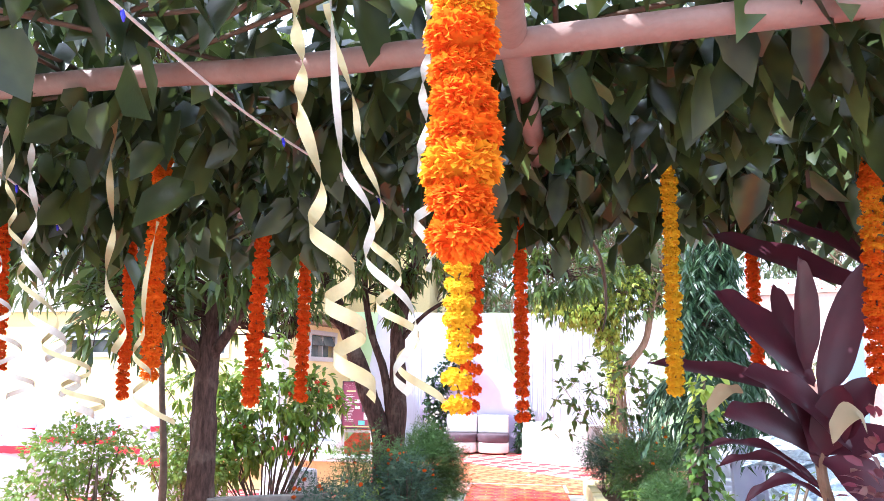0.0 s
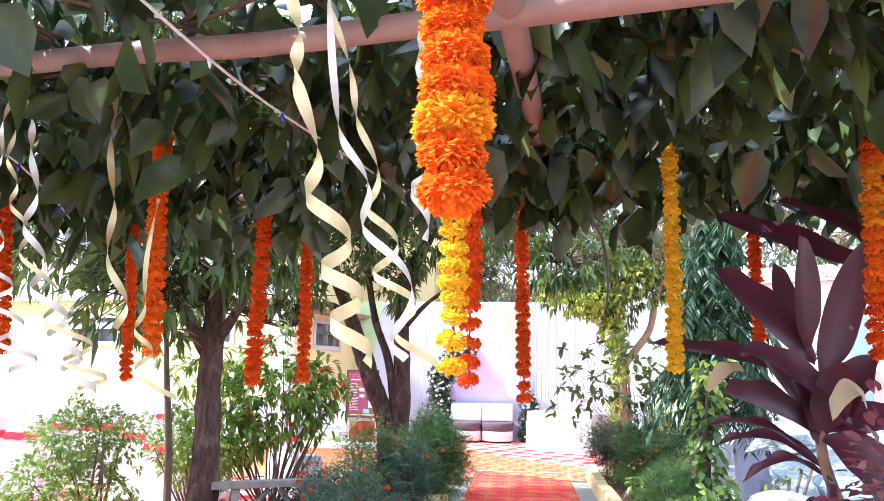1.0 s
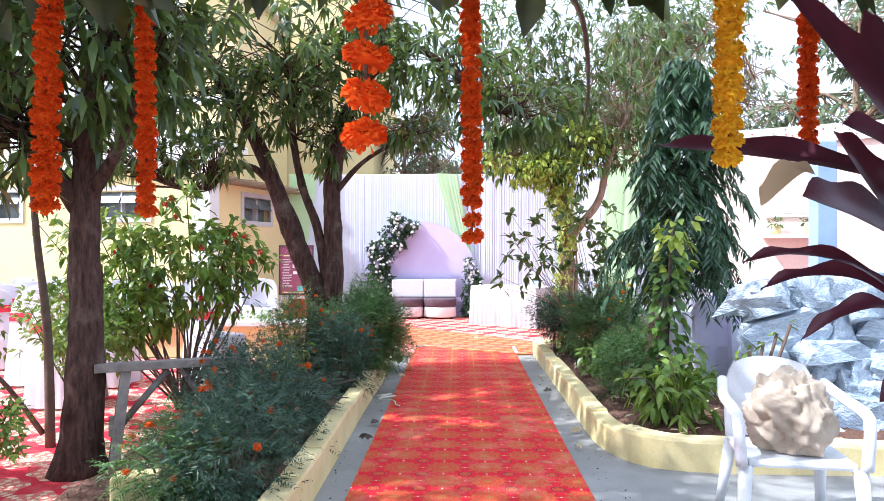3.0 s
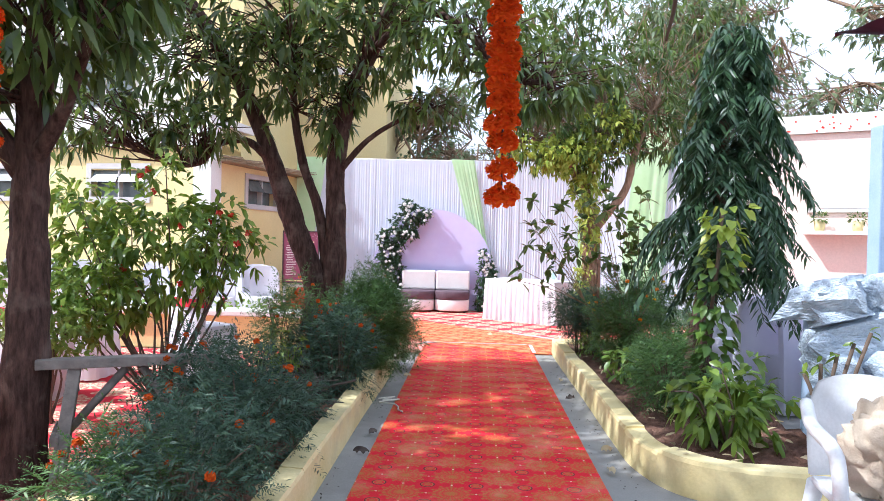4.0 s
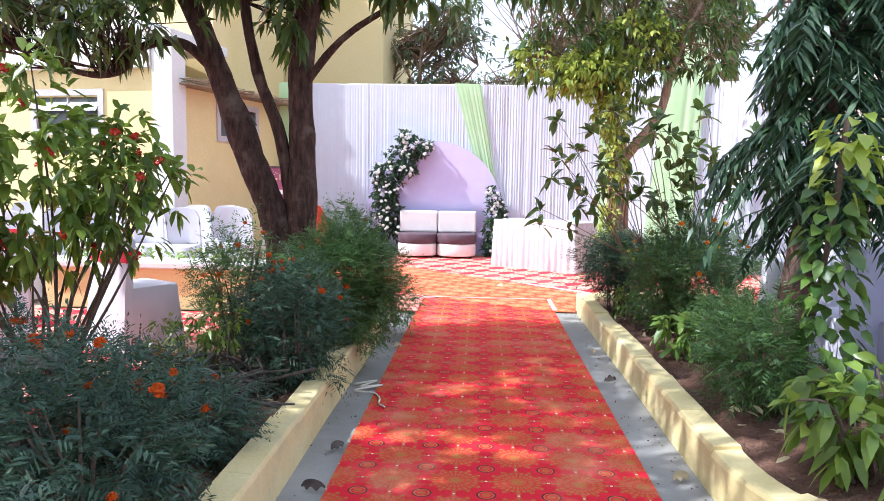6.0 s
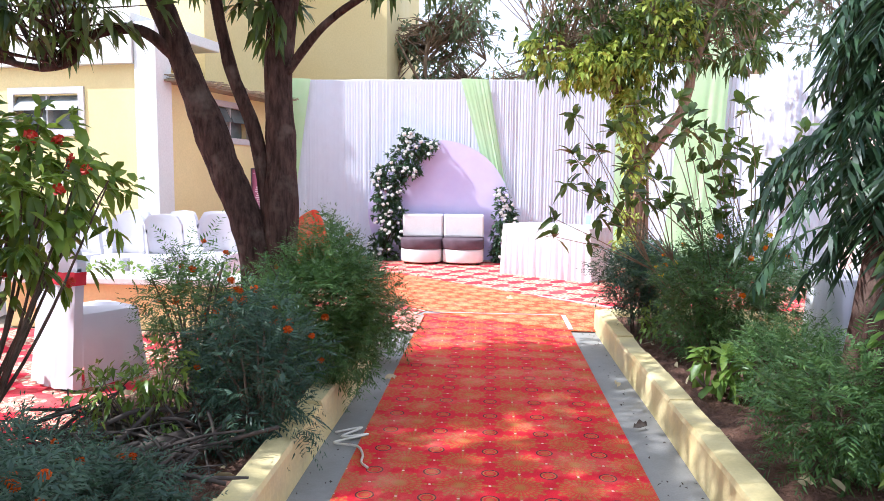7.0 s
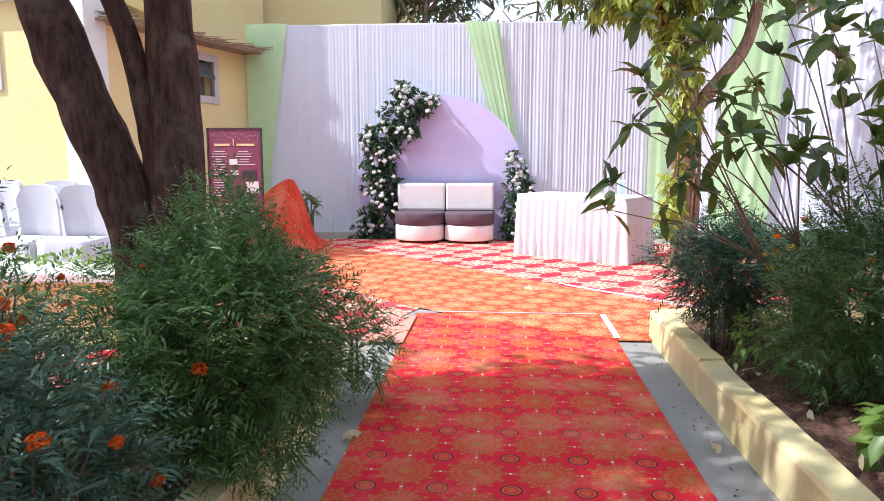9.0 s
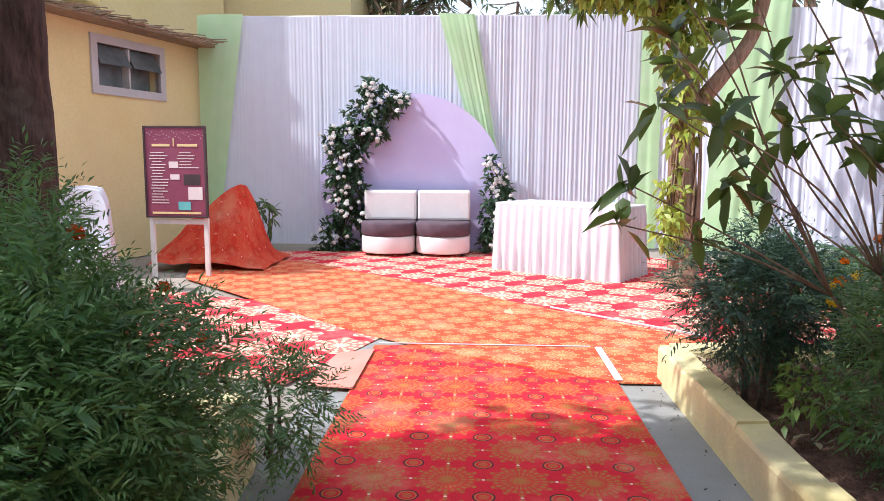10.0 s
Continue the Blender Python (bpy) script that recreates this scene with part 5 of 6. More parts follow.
add_leaves(lv, b, g.normal(0, 1, (n, 3)) - [0, 0, 0.5], 0.15, 0.095, g, 0.2, 0.16, 0.42, True)
n = 1700
b = np.column_stack([g.uniform(-3.6, 3.8, n), g.uniform(1.0, 2.2, n), g.uniform(2.47, 2.85, n)])
add_leaves(lv, b, g.normal(0, 0.8, (n, 3)) - [0, 0, 0.4], 0.14, 0.09, g, 0.25, 0.2, 0.42, True)
n = 1300
b = np.column_stack([g.uniform(-3.6, 3.8, n), g.uniform(2.6, 3.1, n), g.uniform(2.16, 2.78, n)])
add_leaves(lv, b, g.normal(0, 0.7, (n, 3)) - [0, 0, 0.8], 0.138, 0.088, g, 0.25, 0.2, 0.42, True)
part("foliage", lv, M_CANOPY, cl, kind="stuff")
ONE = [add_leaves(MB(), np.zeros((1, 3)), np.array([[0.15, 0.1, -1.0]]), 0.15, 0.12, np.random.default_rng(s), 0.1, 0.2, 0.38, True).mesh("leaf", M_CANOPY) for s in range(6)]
for k in range(240):
    o = part("leaf", ONE[k % 6], None, cl)
    px, py = g.uniform(-1.6, 2.4), g.uniform(1.5, 3.05)
    o.location = (px, py, 2.34 - 0.22 * max(0.0, py - 2.1) + g.normal(0, 0.05) - (0.06 if abs(px - 0.65) > 0.8 else -0.04))
    o.rotation_euler = (g.normal(0, 0.5), g.normal(0, 0.5), g.uniform(0, 6.28))
    o.scale = [g.uniform(0.75, 1.25)] * 3
vs = MB()
for k in range(60):
    x0, y0 = g.uniform(-3, 3.2), g.uniform(1.4, 3.0)
    vs.tube(curve([(x0, y0, 2.42), (x0 + g.normal(0, 0.3), y0 + g.normal(0, 0.3), 2.46 + g.normal(0, 0.06)), (x0 + g.normal(0, 0.6), y0 + g.normal(0, 0.5), 2.4)], 4), 0.007, 5)
part("vine", vs, M_STEM, cl, kind="stuff")
part("hanging_twig", MB().tube(curve([(0.9, 3.35, 2.3), (1.02, 3.4, 2.12), (1.05, 3.45, 1.9), (1.03, 3.45, 1.78)], 5), [0.012 - 0.0006 * i for i in range(16)], 6), M_STEM, cl)

# ---------------------------------------------------------------- marigold garlands
BL = {}
for i, (k, m) in enumerate((("o", M_MARI_O), ("d", M_MARI_D), ("y", M_MARI_Y), ("m", M_MARI_M))):
    BL[k] = [bloom(1.0, 220, 500 + 10 * i + s, flat=0.62).mesh("blossom", m) for s in range(3)]
BIG = [bloom(1.0, 620, 540 + s, flat=0.66).mesh("blossom", M_MARI_M if s else M_MARI_O) for s in range(3)] + [bloom(1.0, 620, 545, flat=0.66).mesh("blossom", M_MARI_O)]


def garland(label, top, bottom, r, kinds, seed, hang=2.36, gaps=()):
    """Blossoms threaded close together on a string that hangs from the pergola."""
    q = random.Random(seed)
    th = thing("marigold_garland", label, "garland", group="hanging garlands")
    top, bottom = Vector(top), Vector(bottom)
    part("string", MB().tube([(top.x, top.y, hang), top, bottom], 0.0022, 5), M_STEM, th)
    L = (top - bottom).length
    s = 0.0
    while s < L:
        f = s / L
        k = kinds[min(len(kinds) - 1, int(f * len(kinds)))]
        rr_ = r * q.uniform(0.88, 1.1)
        bag = BIG if k == "b" else BL[k]
        o = part("blossom", bag[q.randrange(len(bag))], None, th)
        o.location = top.lerp(bottom, f) + Vector((q.uniform(-0.1, 0.1) * r, q.uniform(-0.1, 0.1) * r, 0))
        o.rotation_euler = (q.uniform(-0.25, 0.25), q.uniform(-0.25, 0.25), q.uniform(0, 6.28))
        o.scale = (rr_, rr_, rr_ * q.uniform(0.86, 1.04))
        s += r * (1.06 if k != "b" else 0.86) + (r * 0.5 if any(a < f < b for a, b in gaps) else 0)
    return th


garland("thick fluffy orange and yellow marigold garland", (0.56, 0.93, 2.28), (0.56, 0.93, 1.71), 0.046, "b", 1, 2.4)
garland("short yellow marigold string", (0.541, 1.178, 2.1), (0.541, 1.178, 1.528), 0.0235, "y", 2, 2.3, ((0.86, 1.0),))
garland("orange marigold string with spaced end blossoms", (0.525, 1.9, 2.2), (0.515, 1.9, 1.485), 0.029, "d", 3, 2.3, ((0.72, 1.0),))
garland("long orange marigold garland", (-0.43, 2.1, 2.26), (-0.41, 2.1, 1.56), 0.030, "o", 4)
garland("slim orange marigold garland", (-1.07, 3.1, 2.12), (-1.05, 3.1, 1.46), 0.028, "d", 5)
garland("orange marigold garland on a string", (-0.32, 2.70, 2.08), (-0.335, 2.70, 1.452), 0.032, "d", 6)
garland("short orange marigold garland", (-0.248, 3.03, 2.06), (-0.243, 3.03, 1.47), 0.029, "d", 7)
garland("long orange marigold garland", (0.655, 3.16, 2.32), (0.66, 3.16, 1.40), 0.032, "d", 8, 2.36, ((0.85, 1.0),))
garland("long yellow marigold garland", (1.12, 2.4, 2.28), (1.115, 2.4, 1.525), 0.027, "y", 9)
garland("slim orange marigold garland", (1.575, 3.05, 2.2), (1.575, 3.05, 1.62), 0.027, "d", 10)
garland("orange marigold garland on a string", (-1.31, 2.6, 2.2), (-1.25, 2.6, 1.55), 0.026, "d", 11)
garland("orange and yellow marigold garland", (1.70, 2.3, 2.5), (1.66, 2.3, 1.57), 0.036, "oomod", 12, 2.55)


# ---------------------------------------------------------------- curled ribbons
def ribbon(label, pts, width, mat, curl, pitch, seed):
    """A strip wound in a loose spiral that tightens towards its end."""
    q = random.Random(seed)
    line = curve(pts, 30)
    th = thing("curled_ribbon", label, "ribbon", group="hanging ribbons")
    ph, mid, rad = q.uniform(0, 6), [], []
    for i, p in enumerate(line):
        f = i / (len(line) - 1)
        d = line[min(i + 1, len(line) - 1)] - line[max(i - 1, 0)]
        ph += (0.75 + 0.9 * noise.noise((f * 4, seed * 3.3, 0))) * 2 * math.pi * d.length / 2 / (pitch * (1.35 - 0.75 * f))
        r = curl * min(1.25, f * f * 2.4 + 0.12)
        rad.append(Vector((math.cos(ph), math.sin(ph), 0)))
        mid.append(p + rad[-1] * r)
    a, b = [], []
    for i, c in enumerate(mid):
        t_ = (mid[min(i + 1, len(mid) - 1)] - mid[max(i - 1, 0)]).normalized()
        wv = t_.cross(rad[i]).normalized() * width / 2
        a.append(c - wv), b.append(c + wv)
    part("strip", MB().sheet([a, b]), mat, th)
    return th


ribbon("gold satin curled ribbon", [(0.22, 1.3, 2.3), (0.25, 1.3, 2.05), (0.28, 1.3, 1.88), (0.33, 1.3, 1.72), (0.37, 1.3, 1.53)], 0.024, M_GOLDRIB, 0.024, 0.125, 1)
ribbon("ivory satin curled ribbon", [(0.27, 1.36, 2.3), (0.30, 1.36, 2.05), (0.35, 1.36, 1.86), (0.42, 1.36, 1.68), (0.45, 1.36, 1.54)], 0.015, M_SILVERRIB, 0.022, 0.12, 2)
ribbon("gold satin curled ribbon", [(0.25, 1.42, 2.3), (0.33, 1.42, 2.02), (0.37, 1.42, 1.85), (0.40, 1.42, 1.70), (0.47, 1.42, 1.52)], 0.014, M_GOLDRIB, 0.024, 0.125, 3)
ribbon("ivory satin curled ribbon", [(-0.74, 1.87, 2.33), (-0.66, 1.86, 2.1), (-0.63, 1.85, 1.85), (-0.55, 1.85, 1.65), (-0.44, 1.85, 1.44)], 0.018, M_SILVERRIB, 0.026, 0.16, 4)
ribbon("gold satin curled ribbon", [(-0.73, 1.88, 2.33), (-0.72, 1.86, 2.05), (-0.62, 1.85, 1.78), (-0.5, 1.85, 1.6), (-0.42, 1.85, 1.46)], 0.012, M_GOLDRIB, 0.034, 0.14, 5)
ribbon("ivory satin curled ribbon", [(-0.75, 1.88, 2.33), (-0.76, 1.86, 2.0), (-0.70, 1.85, 1.7), (-0.6, 1.84, 1.5)], 0.012, M_SILVERRIB, 0.03, 0.13, 6)
ribbon("gold satin curled ribbon", [(-0.56, 2.05, 2.32), (-0.55, 2.05, 2.05), (-0.50, 2.03, 1.8), (-0.45, 2.0, 1.62)], 0.02, M_GOLDRIB, 0.018, 0.24, 7)
ribbon("ivory satin curled ribbon", [(0.46, 1.42, 2.3), (0.45, 1.42, 2.05), (0.46, 1.42, 1.9), (0.45, 1.42, 1.76)], 0.018, M_SILVERRIB, 0.016, 0.10, 8)
ribbon("gold satin curled ribbon", [(-0.40, 2.06, 2.0), (-0.43, 2.06, 1.72), (-0.40, 2.06, 1.52), (-0.34, 2.06, 1.43)], 0.014, M_GOLDRIB, 0.026, 0.14, 9)
ribbon("gold satin curled ribbon", [(-0.88, 1.9, 1.95), (-0.84, 1.88, 1.7), (-0.78, 1.86, 1.52)], 0.01, M_GOLDRIB, 0.028, 0.12, 10)

# ---------------------------------------------------------------- fairy light wires
for pts in ([(-0.12, 1.15, 2.24), (-0.01, 1.7, 2.18), (0.12, 2.4, 2.19), (0.23, 3.0, 2.21), (0.6, 3.1, 2.18), (0.94, 3.0, 2.2), (1.08, 2.5, 2.25), (1.15, 2.2, 2.32), (1.5, 1.8, 2.4)], [(-0.95, 1.85, 2.15), (-0.86, 2.0, 2.13), (-1.05, 2.5, 2.12), (-1.28, 3.0, 2.11)]):
    th = thing("fairy_light_wire", "thin white fairy light wire under the pergola", "lights")
    line = curve(pts, 8)
    part("wire", MB().tube(line, 0.0035, 6), M_WIRE, th)
    for i in range(2, len(line), 4):
        p = line[i]
        part("bulb", MB().tube([p, p + Vector((0.006, -0.004, -0.014)), p + Vector((0.008, -0.006, -0.026))], [0.004, 0.005, 0.002], 6), M_BLUELED if i % 8 == 2 else M_WIRE, th)


# ---------------------------------------------------------------- purple cordyline
def big_leaf(pts, width, mat, th, seed, fold=0.25):
    q = random.Random(seed)
    line = curve(pts, 6)
    rows = []
    up = Vector((q.uniform(-0.3, 0.3), -0.75, 0.65))
    for i, p in enumerate(line):
        f = i / (len(line) - 1)
        d = (line[min(i + 1, len(line) - 1)] - line[max(i - 1, 0)]).normalized()
        s = d.cross(up).normalized()
        u = s.cross(d)
        w = width / 2 * (max(0.04, math.sin(math.pi * min(1, f * 0.93 + 0.07)) ** 0.75) if f > 0.12 else 0.18 + 4 * f * 0.8)
        rows.append([p - s * w + u * w * fold, p - s * w * 0.5 + u * w * fold * 0.35, p, p + s * w * 0.5 + u * w * fold * 0.35, p + s * w + u * w * fold + Vector((0, 0, 0.008 * math.sin(f * 17)))])
    return part("leaf", MB().sheet(rows), mat, th)


cd = thing("purple_cordyline", "dark purple broad leaved cordyline plant", "plant")
part("stem", MB().tube(curve([(1.98, 2.62, 0), (1.80, 2.61, 0.5), (1.67, 2.6, 0.95), (1.64, 2.6, 1.12), (1.60, 2.6, 1.30), (1.64, 2.62, 1.6)], 6), [0.024 - 0.0003 * i for i in range(31)], 9), M_BARKPALE, cd)
part("stem", MB().tube(curve([(1.90, 2.66, 0), (1.92, 2.68, 0.9), (1.93, 2.70, 1.9)], 6), [0.02 - 0.0004 * i for i in range(13)], 8), M_BARKPALE, cd)


def cord_leaf(base, tip, width, arch, seed):
    """Strap leaf that rises from the stem by arch and bends over to its tip."""
    a, b = Vector(base), Vector(tip)
    mid = Vector((0, 0, arch))
    big_leaf([a, a.lerp(b, 0.35) + mid * 0.9, a.lerp(b, 0.72) + mid * 0.75, b], width, M_PURPLE, cd, seed)


# broad blades of the upper head
cord_leaf((1.90, 2.70, 1.86), (1.35, 2.84, 2.11), 0.115, 0.01, 1)
cord_leaf((1.92, 2.68, 1.88), (1.50, 2.58, 2.10), 0.09, 0.04, 2)
cord_leaf((1.92, 2.68, 1.88), (1.62, 2.50, 2.22), 0.10, 0.03, 3)
cord_leaf((1.92, 2.68, 1.85), (2.16, 2.60, 2.12), 0.11, 0.05, 4)
cord_leaf((1.92, 2.70, 1.88), (1.66, 2.95, 2.28), 0.08, 0.03, 5)
cord_leaf((1.92, 2.68, 1.84), (2.22, 2.55, 1.86), 0.12, 0.09, 6)
# broad blades of the lower head
cord_leaf((1.60, 2.60, 1.56), (1.26, 2.47, 1.85), 0.165, 0.01, 7)
cord_leaf((1.62, 2.62, 1.50), (1.12, 2.88, 1.63), 0.072, 0.03, 8)
cord_leaf((1.68, 2.56, 1.36), (1.30, 2.36, 1.59), 0.135, 0.05, 9)
cord_leaf((1.58, 2.60, 1.60), (1.50, 2.40, 1.95), 0.125, 0.02, 10)
cord_leaf((1.57, 2.64, 1.62), (1.52, 2.68, 1.90), 0.085, 0.0, 11)
cord_leaf((1.60, 2.60, 1.34), (1.25, 2.40, 1.465), 0.140, 0.03, 12)
cord_leaf((1.62, 2.60, 1.50), (1.77, 2.56, 1.96), 0.115, 0.0, 13)
cord_leaf((1.60, 2.58, 1.32), (1.86, 2.46, 0.98), 0.150, 0.08, 14)
cord_leaf((1.60, 2.60, 1.34), (1.98, 2.52, 1.24), 0.13, 0.09, 15)
cord_leaf((1.60, 2.60, 1.30), (1.47, 2.46, 1.50), 0.11, 0.02, 16)
cord_leaf((1.60, 2.60, 1.32), (1.62, 2.44, 1.56), 0.12, 0.02, 17)
cord_leaf((1.62, 2.60, 1.36), (1.74, 2.48, 1.58), 0.12, 0.02, 18)
cord_leaf((1.60, 2.62, 1.36), (1.42, 2.62, 1.62), 0.10, 0.02, 19)
# narrow arching blades below
cord_leaf((1.60, 2.62, 1.24), (1.28, 2.75, 1.34), 0.036, 0.07, 20)
cord_leaf((1.60, 2.62, 1.23), (1.30, 2.70, 1.28), 0.036, 0.07, 21)
cord_leaf((1.61, 2.62, 1.20), (1.37, 2.66, 1.17), 0.036, 0.07, 22)
cord_leaf((1.62, 2.60, 1.20), (1.56, 2.45, 1.02), 0.034, 0.05, 23)
cord_leaf((1.65, 2.60, 1.06), (1.47, 2.54, 1.06), 0.060, 0.05, 24)
cord_leaf((1.56, 2.56, 1.14), (1.60, 2.50, 0.80), 0.055, -0.03, 25)
cord_leaf((1.66, 2.60, 1.10), (1.84, 2.50, 0.92), 0.075, 0.06, 26)
big_leaf([(1.38, 2.62, 1.53), (1.33, 2.60, 1.54), (1.28, 2.60, 1.50), (1.26, 2.60, 1.46)], 0.05, M_DRYLEAF, cd, 41)
big_leaf([(1.68, 2.45, 1.42), (1.63, 2.40, 1.48), (1.58, 2.40, 1.45), (1.56, 2.40, 1.39)], 0.06, M_DRYLEAF, cd, 42)
cro = thing("spiderwort", "pink purple trailing spiderwort", "plant")
g = np.random.default_rng(44)
p, d = in_blob((1.60, 2.14, 1.08), (0.16, 0.16, 0.40), 620, g, 0.1)
part("foliage", add_leaves(MB(), p, d + [0, -0.3, -0.4], 0.055, 0.022, g, 0.3, 0.15, 0.4, True), M_CROTON, cro, kind="stuff")
tr_ = MB()
for k in range(9):
    b = Vector((1.68 + g.normal(0, 0.04), 2.10 + g.normal(0, 0.04), 1.45))
    tr_.tube(curve([b, b + Vector((g.normal(0, 0.05), g.normal(0, 0.05), -0.5)), b + Vector((g.normal(0, 0.06), g.normal(0, 0.05), -1.44))], 5), 0.0022, 4)
part("trailing_stem", tr_, M_CROTON, cro, kind="stuff")


# ---------------------------------------------------------------- plastic chair with crumpled cloth
pc = thing("plastic_armchair", "white moulded plastic armchair on the concrete", "chair", (2.18, 4.5, 0), turn=-8)
part("seat", MB().box((-0.23, -0.23, 0.39), (0.23, 0.20, 0.425), 0.014), M_PLASTIC, pc)
rows = []
for k in range(9):
    f = k / 8
    z = 0.42 + 0.36 * f
    w = 0.23 * (1 - 0.25 * f ** 4)
    rows.append([(u * w, 0.20 + 0.10 * f - 0.05 * (1 - u * u) * -1, z + (0.03 * (1 - u * u) if k == 8 else 0)) for u in np.linspace(-1, 1, 11)])
back = MB().sheet(rows)
back.sheet([[(x, y + 0.022, z) for x, y, z in reversed(r)] for r in rows])
part("backrest", back, M_PLASTIC, pc)
for s in (-1, 1):
    part("armrest", MB().tube(curve([(s * 0.26, -0.24, 0.40), (s * 0.275, -0.23, 0.58), (s * 0.28, -0.17, 0.635), (s * 0.275, 0.05, 0.655), (s * 0.24, 0.24, 0.70)], 5), [0.026] * 21, 10), M_PLASTIC, pc)
    part("leg", MB().tube([(s * 0.24, -0.22, 0.40), (s * 0.265, -0.26, 0.0)], [0.034, 0.02], 8), M_PLASTIC, pc)
    part("leg", MB().tube([(s * 0.21, 0.19, 0.40), (s * 0.25, 0.30, 0.0)], [0.034, 0.02], 8), M_PLASTIC, pc)
ck = thing("crumpled_cloth", "crumpled beige sackcloth bundle on the plastic chair", "cloth", (2.18, 4.46, 0.428), turn=-8)
rows = []
for j in range(61):
    th_ = math.pi * j / 60
    row = []
    for i in range(97):
        a = 2 * math.pi * i / 96
        d = Vector((math.sin(th_) * math.cos(a), math.sin(th_) * math.sin(a), math.cos(th_)))
        w_ = d + 0.3 * Vector((noise.noise(d * 1.6), noise.noise(d * 1.6 + Vector((5, 0, 0))), noise.noise(d * 1.6 + Vector((0, 7, 0)))))
        rr_ = 0.66 + 0.40 * noise.voronoi(w_ * 2.3)[0][0] + 0.26 * noise.voronoi(w_ * 5.6 + Vector((2, 2, 2)))[0][0] + 0.10 * noise.noise(d * 1.2)
        row.append((d.x * 0.185 * rr_, d.y * 0.15 * rr_, max(0.004, 0.165 + d.z * 0.20 * rr_)))
    rows.append(row)
part("cloth", MB().sheet(rows), M_SACK, ck)


# ---------------------------------------------------------------- rock wall
rk = thing("rock_wall", "pale blue painted rough rock wall", "wall")
part("core", MB().box((2.85, 6.36, 0), (5.6, 6.75, 0.9), 0.03), M_BLUEPAINT, rk)
q = random.Random(17)
ROCKS = []
for s in range(5):
    bm = bmesh.new()
    bmesh.ops.create_icosphere(bm, subdivisions=2, radius=1.0)
    for v in bm.verts:
        d = v.co.normalized()
        k = 1 + 0.55 * noise.noise(d * 1.4 + Vector((s * 3, 0, 0))) + 0.28 * noise.noise(d * 3.1 + Vector((0, s, 0)))
        v.co = Vector([math.copysign(abs(c) ** 0.5, c) for c in d]) * k * (0.94 + 0.12 * noise.voronoi(d * 2.2 + Vector((s, s, 0)))[0][0])
    me = bpy.data.meshes.new("stone")
    bm.to_mesh(me)
    bm.free()
    me.materials.append(M_STONE)
    ROCKS.append(me)
z = 0.08
while z < 1.15:
    x = 2.70 + q.uniform(0, 0.12)
    h = q.uniform(0.07, 0.11)
    while x < 5.5:
        w = q.uniform(0.09, 0.32)
        o = part("stone", ROCKS[q.randrange(5)], None, rk)
        o.location = (x + w, 6.2 + 0.18 * z + q.uniform(-0.03, 0.05), z)
        o.rotation_euler = (q.uniform(-0.35, 0.35), q.uniform(-0.35, 0.35), q.uniform(-0.4, 0.4))
        o.scale = (w, q.uniform(0.12, 0.2), h * q.uniform(0.8, 1.7))
        x += w * 1.75
    z += h * 1.55
for k in range(16):
    w = q.uniform(0.14, 0.26)
    o = part("stone", ROCKS[q.randrange(5)], None, rk)
    o.location = (2.85 + 0.175 * k, 6.5 + q.uniform(-0.08, 0.08), 1.02 + q.uniform(-0.03, 0.05))
    o.rotation_euler = (q.uniform(-0.2, 0.2), q.uniform(-0.2, 0.2), q.uniform(0, 3))
    o.scale = (w, q.uniform(0.14, 0.22), q.uniform(0.1, 0.16))
bb = thing("blue_basin_edge", "blue painted low basin kerb by the rock wall", "kerb")
part("kerb", MB().box((3.82, 5.35, 0), (6.2, 5.6, 0.16), 0.02), M_BLUEPAINT, bb)
part("floor", MB().box((3.85, 5.62, 0), (6.2, 6.15, 0.05), 0.01), M_BLUEPAINT, bb)
pt = thing("clay_pot", "square terracotta pot with bare cuttings", "pot", (2.62, 5.86, 0.13))
part("pot", MB().lathe([(0.0, 0), (0.085, 0), (0.105, 0.19), (0.115, 0.19), (0.115, 0.215), (0.09, 0.215), (0.085, 0.18), (0, 0.17)], 16), M_TERRACOTTA, pt)
for k in range(5):
    part("cutting", MB().tube(curve([(0.02 * k - 0.04, 0, 0.16), (0.05 * k - 0.1, 0.02, 0.4), (0.09 * k - 0.14, 0.03, 0.5 + 0.06 * k)], 4), 0.011, 6), M_STEM, pt)
g = np.random.default_rng(5)
b = np.array([[0.09 * k - 0.14, 0.03, 0.5 + 0.06 * k] for k in range(5)])
part("leaves", add_whorls(MB(), b, np.tile([0, 0, 1.0], (5, 1)), 4, 0.07, 0.03, g, 0.2, True), M_HIBISCUS, pt)


